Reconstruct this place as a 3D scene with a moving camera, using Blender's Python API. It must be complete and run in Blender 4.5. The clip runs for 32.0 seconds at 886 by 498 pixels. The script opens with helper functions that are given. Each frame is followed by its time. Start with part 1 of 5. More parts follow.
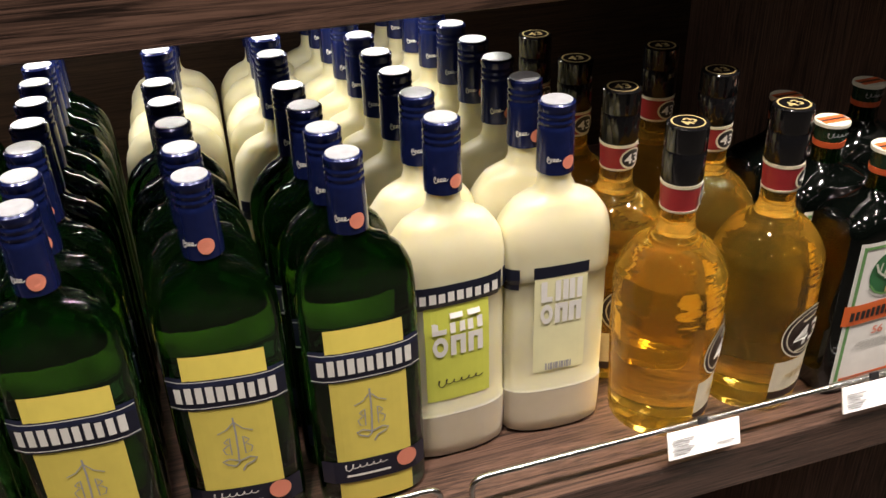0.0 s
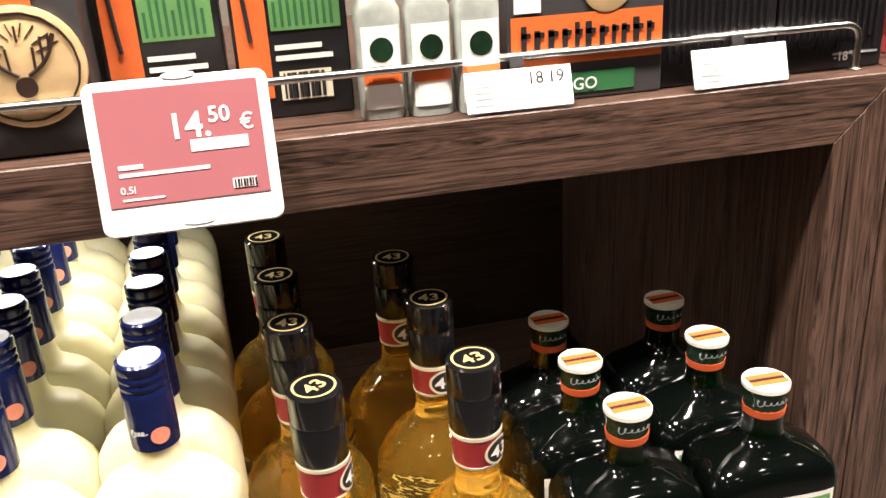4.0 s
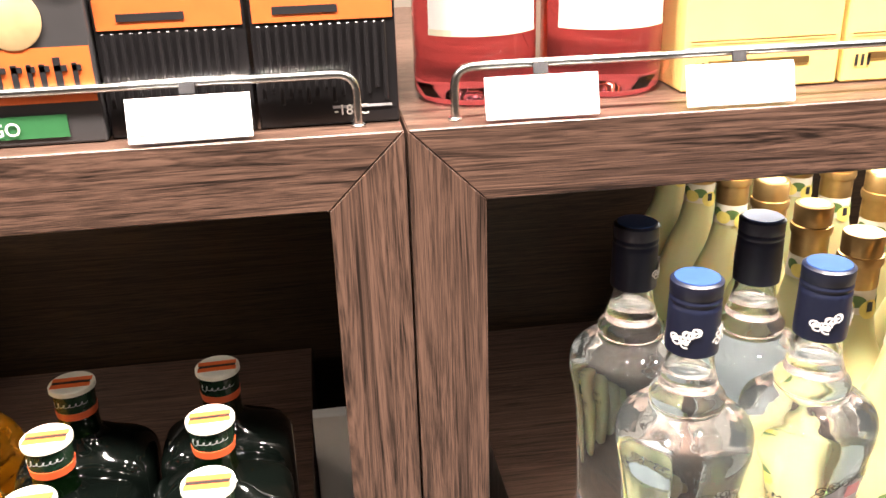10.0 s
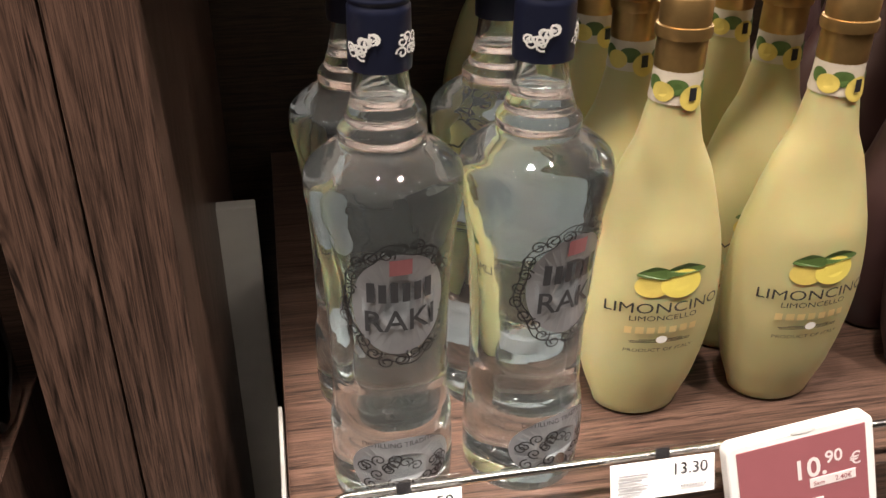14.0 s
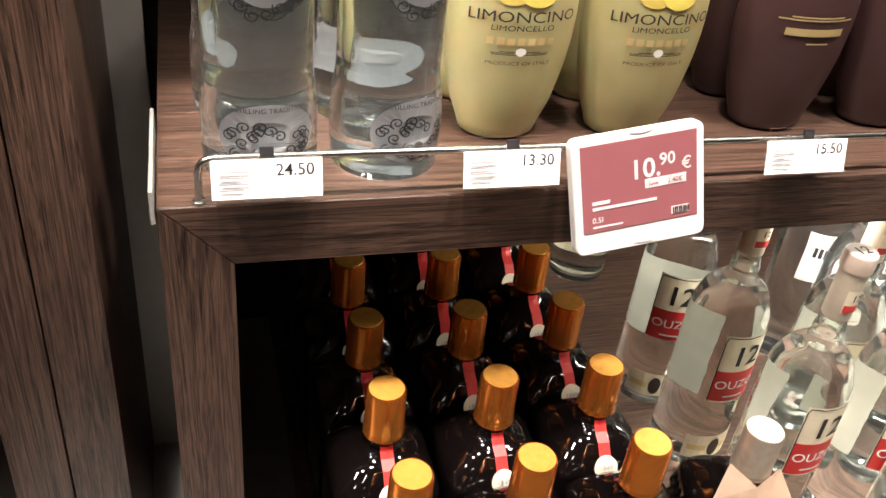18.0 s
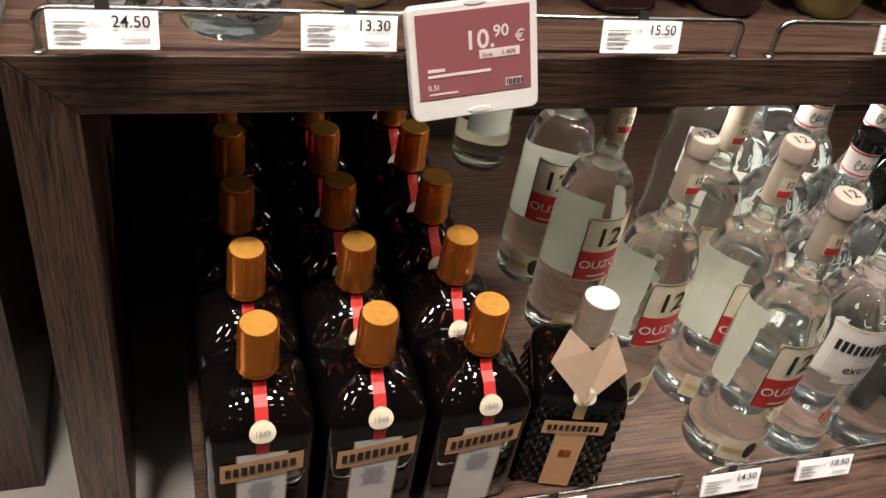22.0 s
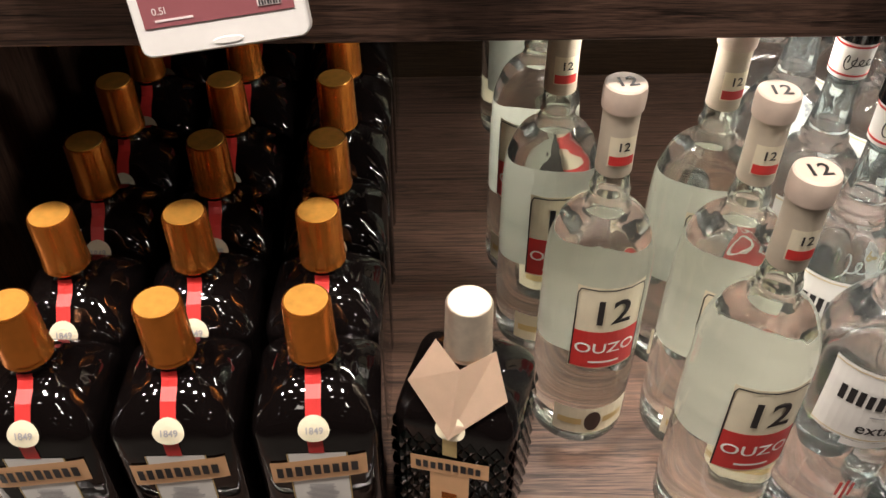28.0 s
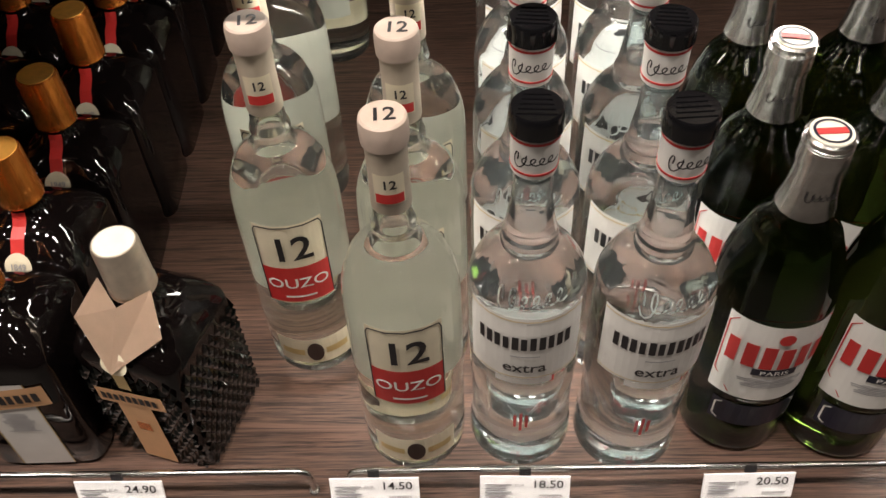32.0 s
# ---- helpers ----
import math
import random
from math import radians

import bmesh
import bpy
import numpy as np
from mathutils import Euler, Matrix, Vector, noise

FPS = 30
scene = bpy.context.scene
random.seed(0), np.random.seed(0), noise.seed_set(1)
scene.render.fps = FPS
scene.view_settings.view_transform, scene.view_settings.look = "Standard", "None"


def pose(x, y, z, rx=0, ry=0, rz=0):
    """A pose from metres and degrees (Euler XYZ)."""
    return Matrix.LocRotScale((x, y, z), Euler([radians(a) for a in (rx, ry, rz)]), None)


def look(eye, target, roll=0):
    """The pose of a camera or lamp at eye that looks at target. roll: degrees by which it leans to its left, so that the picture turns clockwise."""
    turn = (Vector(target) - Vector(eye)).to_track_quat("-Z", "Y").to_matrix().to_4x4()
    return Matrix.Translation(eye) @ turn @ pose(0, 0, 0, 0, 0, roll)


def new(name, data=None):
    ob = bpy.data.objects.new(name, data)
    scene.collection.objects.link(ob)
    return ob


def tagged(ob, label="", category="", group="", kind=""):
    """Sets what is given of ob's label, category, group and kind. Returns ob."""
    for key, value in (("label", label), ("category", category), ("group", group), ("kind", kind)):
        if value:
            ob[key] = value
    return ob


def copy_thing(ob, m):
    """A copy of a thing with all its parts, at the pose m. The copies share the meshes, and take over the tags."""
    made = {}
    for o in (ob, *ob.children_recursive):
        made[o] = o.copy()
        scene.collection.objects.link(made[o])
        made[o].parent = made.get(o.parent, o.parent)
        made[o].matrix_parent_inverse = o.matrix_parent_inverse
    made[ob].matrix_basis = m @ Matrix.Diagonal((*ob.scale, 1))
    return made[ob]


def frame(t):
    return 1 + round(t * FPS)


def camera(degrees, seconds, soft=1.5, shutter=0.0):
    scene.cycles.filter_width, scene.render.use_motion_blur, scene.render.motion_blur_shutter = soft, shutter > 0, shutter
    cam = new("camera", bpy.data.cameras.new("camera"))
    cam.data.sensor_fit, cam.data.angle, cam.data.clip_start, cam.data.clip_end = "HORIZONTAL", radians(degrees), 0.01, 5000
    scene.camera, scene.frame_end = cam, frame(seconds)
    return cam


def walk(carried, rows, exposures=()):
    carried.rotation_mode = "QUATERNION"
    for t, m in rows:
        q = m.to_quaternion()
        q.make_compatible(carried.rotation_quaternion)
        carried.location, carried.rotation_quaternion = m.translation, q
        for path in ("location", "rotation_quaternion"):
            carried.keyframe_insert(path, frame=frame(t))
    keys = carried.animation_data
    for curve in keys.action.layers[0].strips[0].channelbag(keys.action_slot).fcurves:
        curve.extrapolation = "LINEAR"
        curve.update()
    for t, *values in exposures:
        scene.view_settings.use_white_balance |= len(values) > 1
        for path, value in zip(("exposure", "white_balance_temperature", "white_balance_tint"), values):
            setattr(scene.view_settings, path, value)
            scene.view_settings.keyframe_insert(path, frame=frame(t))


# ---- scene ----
cam = camera(53.5, 32.0)
EXPOSURES = [(0.0, -0.44), (1.0, 0.42), (2.0, -0.1), (2.5, 0.25), (4.5, 0.5), (5.0, 0.55), (5.2, 0.48), (6.0, 0.0), (7.0, 0.65), (8.0, 1.58), (9.0, 1.8), (10.0, 1.48), (11.0, 0.72), (12.0, 0.98), (13.0, 0.05), (14.0, -0.12), (15.0, 0.0), (18.0, 0.23), (20.0, -0.08), (21.0, 0.56), (22.0, -0.7), (23.0, 0.58), (24.0, 1.28), (25.0, 0.33), (28.0, -0.47), (29.0, -0.95), (30.0, -0.87), (31.0, -0.65), (32.0, -0.86)]
PATH = [
    (0, (0.143, 0.088, 1.232), (0.643, 1.745, 0.231), -2.0),
    (0.5, (0.176, 0.108, 1.227), (0.849, 1.759, 0.32), -2.3),
    (1, (0.23, 0.144, 1.219), (0.924, 1.813, 0.364), -1.0),
    (1.5, (0.264, 0.203, 1.225), (0.952, 1.911, 0.443), -2.4),
    (2, (0.317, 0.179, 1.25), (0.885, 1.936, 0.483), -5.2),
    (2.5, (0.371, 0.182, 1.271), (0.827, 1.979, 0.521), -5.9),
    (4.5, (0.465, 0.161, 1.207), (0.829, 1.965, 0.425), -2.4),
    (5, (0.439, 0.148, 1.17), (0.706, 1.88, 0.205), -3.0),
    (5.5, (0.438, 0.141, 1.158), (0.693, 1.831, 0.118), -3.3),
    (6, (0.458, 0.137, 1.165), (0.767, 1.817, 0.126), -3.4),
    (6.5, (0.476, 0.129, 1.181), (0.844, 1.826, 0.189), -3.9),
    (7, (0.483, 0.108, 1.19), (1.01, 1.79, 0.244), -5.2),
    (7.5, (0.514, 0.106, 1.196), (1.182, 1.741, 0.258), -4.4),
    (8, (0.552, 0.118, 1.189), (1.254, 1.75, 0.271), -3.6),
    (8.5, (0.633, 0.149, 1.203), (1.322, 1.837, 0.38), -2.5),
    (9, (0.71, 0.165, 1.204), (1.264, 1.891, 0.359), -3.3),
    (9.5, (0.756, 0.179, 1.229), (1.301, 1.932, 0.436), -3.7),
    (10, (0.817, 0.187, 1.24), (1.063, 2.014, 0.466), -1.8),
    (10.5, (0.878, 0.18, 1.246), (1.053, 1.995, 0.426), -2.3),
    (11, (0.892, 0.207, 1.232), (1.079, 2.018, 0.406), -2.4),
    (11.5, (0.886, 0.25, 1.232), (1.128, 2.054, 0.403), -0.7),
    (12, (0.927, 0.261, 1.195), (1.15, 2.044, 0.316), -0.4),
    (12.5, (0.94, 0.258, 1.175), (1.232, 1.984, 0.206), 0.9),
    (13, (0.952, 0.233, 1.147), (1.281, 1.943, 0.163), 1.0),
    (13.5, (0.96, 0.216, 1.131), (1.309, 1.914, 0.133), 1.0),
    (14, (0.966, 0.207, 1.12), (1.298, 1.914, 0.131), 0.3),
    (14.5, (0.971, 0.2, 1.111), (1.337, 1.876, 0.083), 1.6),
    (15, (0.979, 0.191, 1.098), (1.343, 1.852, 0.046), 2.1),
    (15.5, (0.985, 0.178, 1.076), (1.344, 1.822, -0.005), 2.5),
    (17.5, (0.971, 0.13, 1.038), (1.419, 1.739, -0.061), 5.6),
    (18, (0.974, 0.105, 1.015), (1.501, 1.681, -0.097), 6.8),
    (18.5, (0.966, 0.085, 0.997), (1.491, 1.617, -0.177), 8.6),
    (19, (0.966, 0.064, 0.982), (1.502, 1.544, -0.252), 9.7),
    (19.5, (0.971, 0.046, 0.975), (1.539, 1.467, -0.313), 10.8),
    (20, (0.973, 0.026, 0.972), (1.535, 1.425, -0.343), 11.3),
    (20.5, (0.975, 0.015, 0.967), (1.559, 1.392, -0.361), 11.7),
    (21, (0.98, 0.007, 0.968), (1.549, 1.382, -0.368), 11.1),
    (21.5, (1.019, 0.011, 1.004), (1.602, 1.4, -0.311), 11.3),
    (22, (1.043, 0.037, 1.02), (1.632, 1.471, -0.243), 11.0),
    (22.5, (1.077, 0.115, 1.012), (1.507, 1.655, -0.19), 7.2),
    (23, (1.14, 0.179, 0.994), (1.419, 1.748, -0.213), 3.5),
    (23.5, (1.177, 0.173, 0.974), (1.292, 1.746, -0.256), 2.1),
    (24, (1.215, 0.125, 0.956), (1.286, 1.73, -0.235), 2.4),
    (24.5, (1.205, 0.093, 0.904), (1.168, 1.717, -0.263), -0.3),
    (25, (1.19, 0.092, 0.88), (1.119, 1.645, -0.379), -1.0),
    (25.5, (1.193, 0.07, 0.868), (1.126, 1.545, -0.481), -1.5),
    (27.5, (1.277, 0.096, 0.927), (1.198, 1.527, -0.468), -2.3),
    (28, (1.351, 0.117, 0.939), (1.383, 1.598, -0.405), -0.1),
    (28.5, (1.393, 0.121, 0.956), (1.499, 1.625, -0.358), 1.8),
    (29, (1.464, 0.148, 0.984), (1.663, 1.688, -0.277), 3.0),
    (29.5, (1.499, 0.187, 0.983), (1.694, 1.728, -0.277), 2.5),
    (30, (1.521, 0.182, 0.971), (1.654, 1.667, -0.362), 1.4),
    (30.5, (1.554, 0.167, 0.965), (1.622, 1.603, -0.426), 0.2),
    (31, (1.569, 0.138, 0.959), (1.536, 1.521, -0.486), -2.3),
    (31.5, (1.585, 0.128, 0.955), (1.533, 1.495, -0.505), -2.8),
    (32, (1.593, 0.127, 0.95), (1.536, 1.46, -0.539), -3.0),
]
walk(cam, [(t, look(eye, target, roll)) for t, eye, target, roll in PATH], EXPOSURES)

# ---------------------------------------------------------------- light
world = bpy.data.worlds.new("shop_world")
world.use_nodes = True
world.node_tree.nodes["Background"].inputs[0].default_value = (0.9, 0.85, 0.78, 1)
world.node_tree.nodes["Background"].inputs[1].default_value = 0.008
scene.world = world
CEILING = 3.0
POWER = 0.95
LAMPS = [(-0.9, 0.16, 33), (0.0, 0.10, 33), (0.78, 0.18, 33), (1.55, 0.12, 33), (2.4, 0.15, 33), (-0.7, -0.95, 3.5), (0.28, -1.1, 3.5), (1.62, -1.0, 3.5), (2.5, -1.05, 3.5),
         (-1.0, -2.4, 1.2), (0.6, -2.5, 1.2), (2.1, -2.4, 1.2), (-0.2, -4.1, 0.5), (1.6, -4.1, 0.5)]
for lx, ly, watts in LAMPS:
    spot = bpy.data.lights.new("ceiling_spot", "AREA")
    spot.shape, spot.size, spot.energy, spot.color = "DISK", 0.18, watts * POWER, (1.0, 0.875, 0.775)
    spot.spread = radians(130)
    new("ceiling_spot", spot).matrix_world = pose(lx, ly, CEILING - 0.03)

# slim light strips under the front of the shelf boards: x from, x to, y, z, watts a metre
STRIPS = [(-0.62, 0.43, 0.850, 1.0745, 3.3), (1.12, 2.40, 0.790, 1.0745, 2.2), (1.43, 2.40, 0.650, 0.6965, 6.5)]
for x0, x1, ly, lz, watts in STRIPS:
    strip = bpy.data.lights.new("strip_light", "AREA")
    strip.shape, strip.size, strip.size_y, strip.energy, strip.color = "RECTANGLE", x1 - x0, 0.018, watts * (x1 - x0), (1.0, 0.92, 0.82)
    new("strip_light", strip).matrix_world = pose((x0 + x1) / 2, ly, lz - 0.0075, 4, 0, 0)

# ---------------------------------------------------------------- materials
def material(name, colour, rough=0.5, metal=0.0, **more):
    m = bpy.data.materials.new(name)
    m.use_nodes = True
    b = m.node_tree.nodes["Principled BSDF"]
    b.inputs["Base Color"].default_value = (*colour, 1)
    b.inputs["Roughness"].default_value, b.inputs["Metallic"].default_value = rough, metal
    for key, value in more.items():
        b.inputs[key.replace("_", " ")].default_value = value
    return m


def varied(m, scale=60.0, amount=0.25, bump=0.0, stretch=(1, 1, 1), rough=0.0, offset=True):
    """Two scales of noise on the colour, and a fine relief."""
    n, link = m.node_tree.nodes, m.node_tree.links.new
    b = n["Principled BSDF"]
    base = tuple(b.inputs["Base Color"].default_value)
    co = n.new("ShaderNodeTexCoord")
    mp = n.new("ShaderNodeMapping")
    mp.inputs["Scale"].default_value = stretch
    link(co.outputs["Object"], mp.inputs["Vector"])
    src = mp.outputs["Vector"]
    if offset:
        info, add = n.new("ShaderNodeObjectInfo"), n.new("ShaderNodeVectorMath")
        mul = n.new("ShaderNodeMath")
        mul.operation, mul.inputs[1].default_value = "MULTIPLY", 37.0
        link(info.outputs["Random"], mul.inputs[0])
        link(src, add.inputs[0])
        link(mul.outputs[0], add.inputs[1])
        src = add.outputs["Vector"]
    fine, wide = n.new("ShaderNodeTexNoise"), n.new("ShaderNodeTexNoise")
    fine.inputs["Scale"].default_value, fine.inputs["Detail"].default_value = scale, 6
    wide.inputs["Scale"].default_value, wide.inputs["Detail"].default_value = scale / 9, 3
    for t in (fine, wide):
        link(src, t.inputs["Vector"])
    mix = n.new("ShaderNodeMath")
    mix.operation = "ADD"
    link(fine.outputs["Fac"], mix.inputs[0])
    link(wide.outputs["Fac"], mix.inputs[1])
    ramp = n.new("ShaderNodeMapRange")
    ramp.inputs["From Min"].default_value, ramp.inputs["From Max"].default_value = 0.7, 1.3
    ramp.inputs["To Min"].default_value, ramp.inputs["To Max"].default_value = 1 - amount, 1 + amount
    link(mix.outputs[0], ramp.inputs["Value"])
    hue = n.new("ShaderNodeVectorMath")
    hue.operation = "SCALE"
    hue.inputs[0].default_value = base[:3]
    link(ramp.outputs[0], hue.inputs["Scale"])
    link(hue.outputs["Vector"], b.inputs["Base Color"])
    if rough:
        rr = n.new("ShaderNodeMapRange")
        r0 = b.inputs["Roughness"].default_value
        rr.inputs["To Min"].default_value, rr.inputs["To Max"].default_value = max(0.02, r0 - rough), r0 + rough
        link(wide.outputs["Fac"], rr.inputs["Value"])
        link(rr.outputs[0], b.inputs["Roughness"])
    if bump:
        bp = n.new("ShaderNodeBump")
        bp.inputs["Strength"].default_value, bp.inputs["Distance"].default_value = bump, 0.0015
        link(fine.outputs["Fac"], bp.inputs["Height"])
        link(bp.outputs[0], b.inputs["Normal"])
    return m


def wood(name, axis, dark=(0.011, 0.0066, 0.0052), light=(0.130, 0.075, 0.055)):
    """Wenge-coloured laminate with fine streaks along an axis."""
    m = material(name, light, 0.42, 0.0, Specular_IOR_Level=0.35)
    n, link = m.node_tree.nodes, m.node_tree.links.new
    b = n["Principled BSDF"]
    co, mp = n.new("ShaderNodeTexCoord"), n.new("ShaderNodeMapping")
    scale = [150.0, 150.0, 150.0]
    scale["xyz".index(axis)] = 4.0
    mp.inputs["Scale"].default_value = scale
    link(co.outputs["Object"], mp.inputs["Vector"])
    warp = n.new("ShaderNodeTexNoise")
    warp.inputs["Scale"].default_value, warp.inputs["Detail"].default_value = 0.16, 3
    link(mp.outputs["Vector"], warp.inputs["Vector"])
    push = n.new("ShaderNodeVectorMath")
    push.operation = "MULTIPLY_ADD"
    push.inputs[1].default_value = (7.0, 7.0, 7.0)
    link(warp.outputs["Color"], push.inputs[0])
    link(mp.outputs["Vector"], push.inputs[2])
    grain, pores = n.new("ShaderNodeTexNoise"), n.new("ShaderNodeTexNoise")
    grain.inputs["Scale"].default_value, grain.inputs["Detail"].default_value, grain.inputs["Roughness"].default_value = 2.6, 9, 0.66
    pores.inputs["Scale"].default_value, pores.inputs["Detail"].default_value = 11.0, 3
    for t in (grain, pores):
        link(push.outputs[0], t.inputs["Vector"])
    mix = n.new("ShaderNodeMath")
    mix.operation, mix.inputs[1].default_value = "MULTIPLY_ADD", 0.62
    link(pores.outputs["Fac"], mix.inputs[0])
    link(grain.outputs["Fac"], mix.inputs[2])
    ramp = n.new("ShaderNodeValToRGB")
    e = ramp.color_ramp.elements
    e[0].position, e[0].color = 0.64, (*dark, 1)
    e[1].position, e[1].color = 0.96, (*light, 1)
    mid = e.new(0.79)
    mid.color = (*[0.55 * a + 0.45 * c for a, c in zip(dark, light)], 1)
    link(mix.outputs[0], ramp.inputs["Fac"])
    link(ramp.outputs["Color"], b.inputs["Base Color"])
    bp = n.new("ShaderNodeBump")
    bp.inputs["Strength"].default_value, bp.inputs["Distance"].default_value = 0.35, 0.0006
    link(mix.outputs[0], bp.inputs["Height"])
    link(bp.outputs[0], b.inputs["Normal"])
    rr = n.new("ShaderNodeMapRange")
    rr.inputs["To Min"].default_value, rr.inputs["To Max"].default_value = 0.5, 0.33
    link(mix.outputs[0], rr.inputs["Value"])
    link(rr.outputs[0], b.inputs["Roughness"])
    return m


WOOD_X, WOOD_Z = wood("wenge_along_x", "x"), wood("wenge_along_z", "z")
# dark back laminate, with some of the recess's shade put into its colour
WOOD_BACK = wood("shade_darkened_back_laminate", "x", (0.008, 0.0050, 0.0035), (0.048, 0.028, 0.0165))
FLOOR = varied(material("dark_floor_tile", (0.075, 0.068, 0.062), 0.35), 14, 0.15, 0.05, rough=0.08, offset=False)
STONE = varied(material("pale_floor_tile", (0.56, 0.54, 0.51), 0.35), 14, 0.14, 0.05, rough=0.08, offset=False)
CEILING_PAINT = varied(material("dark_ceiling_paint", (0.06, 0.055, 0.05), 0.8), 20, 0.05, 0.1, offset=False)
PLASTER = varied(material("shop_wall_paint", (0.20, 0.17, 0.14), 0.8), 20, 0.05, 0.1, offset=False)
GREY_BOARD = varied(material("pale_grey_board", (0.66, 0.63, 0.59), 0.32), 40, 0.06, 0.03)
STEEL = varied(material("brushed_steel_wire", (0.62, 0.61, 0.59), 0.24, 1.0), 300, 0.10)
MILKY = varied(material("milky_acrylic", (0.50, 0.49, 0.47), 0.25, 0.0, Transmission_Weight=0.35, IOR=1.3), 60, 0.05)
ACRYLIC = material("clear_acrylic", (0.96, 0.97, 0.97), 0.04, 0.0, Transmission_Weight=1.0, IOR=1.25)
CARD = varied(material("white_price_card", (0.86, 0.86, 0.87), 0.45), 90, 0.03)
SHELL = varied(material("white_sign_plastic", (0.84, 0.83, 0.82), 0.35), 120, 0.03)
SCREEN = varied(material("red_paper_display", (0.31, 0.105, 0.12), 0.42), 60, 0.04)
SCREEN_INK = material("pale_display_ink", (0.80, 0.70, 0.70), 0.5)
INK = material("black_print", (0.016, 0.015, 0.017), 0.45)
DARK_PRINT = material("dark_grey_print", (0.045, 0.047, 0.052), 0.4)
GREY_INK = material("grey_print", (0.35, 0.35, 0.37), 0.5)
PAPER = varied(material("white_label_paper", (0.78, 0.77, 0.74), 0.5), 80, 0.05, 0.05)
CREAM = varied(material("cream_label_paper", (0.72, 0.66, 0.50), 0.5), 80, 0.08, 0.05)
YELLOW = varied(material("yellow_label_paper", (0.72, 0.60, 0.12), 0.45), 70, 0.06)
LIME = varied(material("lime_label_paper", (0.62, 0.66, 0.10), 0.45), 70, 0.06)
PALE_LEMON = varied(material("pale_lemon_print", (0.80, 0.78, 0.48), 0.45), 70, 0.05)
NAVY = varied(material("navy_print", (0.006, 0.008, 0.022), 0.38), 90, 0.12)
NAVY_FOIL = varied(material("navy_foil_sleeve", (0.008, 0.014, 0.075), 0.17, 0.30), 160, 0.18, 0.10)
BLUE_TOP = varied(material("blue_cap_top", (0.040, 0.090, 0.26), 0.30, 0.3), 120, 0.15)
BLACK_CAP = varied(material("black_plastic_cap", (0.006, 0.006, 0.007), 0.12), 200, 0.2, 0.05)
WHITE_CAP = varied(material("off_white_cap", (0.74, 0.72, 0.62), 0.38), 120, 0.08)
ORANGE = varied(material("orange_print", (0.68, 0.135, 0.030), 0.45), 90, 0.08)
EMBLEM = varied(material("dark_brown_emblem", (0.030, 0.016, 0.012), 0.40), 90, 0.1)
RED_ORANGE = varied(material("red_orange_ring", (0.58, 0.10, 0.03), 0.40), 90, 0.1)
STAG = varied(material("pale_grey_print", (0.60, 0.60, 0.52), 0.5), 90, 0.12)
WRAP = varied(material("pale_neck_wrap", (0.52, 0.455, 0.36), 0.45), 60, 0.14, 0.15)
CHAMPAGNE = varied(material("dull_pale_gold", (0.74, 0.65, 0.53), 0.34, 0.8), 150, 0.12)
BACK_PAPER = varied(material("grey_back_label_paper", (0.46, 0.475, 0.42), 0.6), 60, 0.15)
# foil cap top: the lamp's white reflection is put into the base colour
CAP_TOP = varied(material("lamp_reflection_foil_top", (0.70, 0.73, 0.80), 0.30, 0.5), 150, 0.12, 0.1)
PALE_INK = material("pale_grey_small_print", (0.52, 0.52, 0.50), 0.5)
DARK_LEMON = varied(material("deep_lemon_print", (0.60, 0.47, 0.11), 0.45), 90, 0.15)
LEAF_PRINT = varied(material("dull_leaf_print", (0.07, 0.12, 0.03), 0.45), 90, 0.2)
# top of the copper cap: brighter gold colour replaces a lamp reflection
COPPER_TOP_GLARE = varied(material("copper_top_lamp_glare", (0.86, 0.42, 0.085), 0.40, 0.6), 150, 0.15, 0.1)
ORANGE_DOT = material("salmon_seal", (0.72, 0.25, 0.17), 0.45)
RED = varied(material("red_print", (0.52, 0.030, 0.028), 0.45), 90, 0.08)
MAROON = varied(material("maroon_neck_label", (0.30, 0.022, 0.026), 0.40), 90, 0.12)
SILVER_GREEN = varied(material("silvery_green_print", (0.36, 0.39, 0.36), 0.28, 0.35), 120, 0.25)
GREEN_INK = varied(material("green_print", (0.13, 0.30, 0.10), 0.45), 90, 0.10)
DEEP_GREEN = varied(material("deep_green_print", (0.03, 0.14, 0.05), 0.45), 90, 0.15)
GOLD = varied(material("satin_gold_cap", (0.46, 0.29, 0.115), 0.36, 0.9), 160, 0.12)
GOLD_INK = varied(material("gold_print", (0.62, 0.48, 0.22), 0.38, 0.4), 90, 0.10)
COPPER = varied(material("copper_orange_cap", (0.70, 0.225, 0.040), 0.24, 0.85), 180, 0.12, 0.03)
PEACH = varied(material("peach_label_paper", (0.72, 0.42, 0.22), 0.45), 80, 0.08)
BLUSH = varied(material("blush_paper_collar", (0.58, 0.43, 0.32), 0.6), 60, 0.10, 0.08)
CORK = varied(material("blush_stopper", (0.58, 0.475, 0.40), 0.5), 120, 0.10, 0.06)
SILVER = varied(material("silver_foil", (0.66, 0.65, 0.63), 0.24, 1.0), 150, 0.15, 0.12)
SILVER_PRINT = varied(material("silver_grey_print", (0.36, 0.37, 0.39), 0.35, 0.5), 90, 0.10)
PINK = material("pink_seal", (0.40, 0.15, 0.16), 0.45)
CARTON_GREY = varied(material("charcoal_carton", (0.045, 0.043, 0.045), 0.38), 50, 0.15)
CARTON_BLACK = varied(material("black_carton", (0.012, 0.011, 0.012), 0.28), 50, 0.2)
CARTON_YELLOW = varied(material("yellow_carton", (0.72, 0.52, 0.18), 0.42), 40, 0.07)
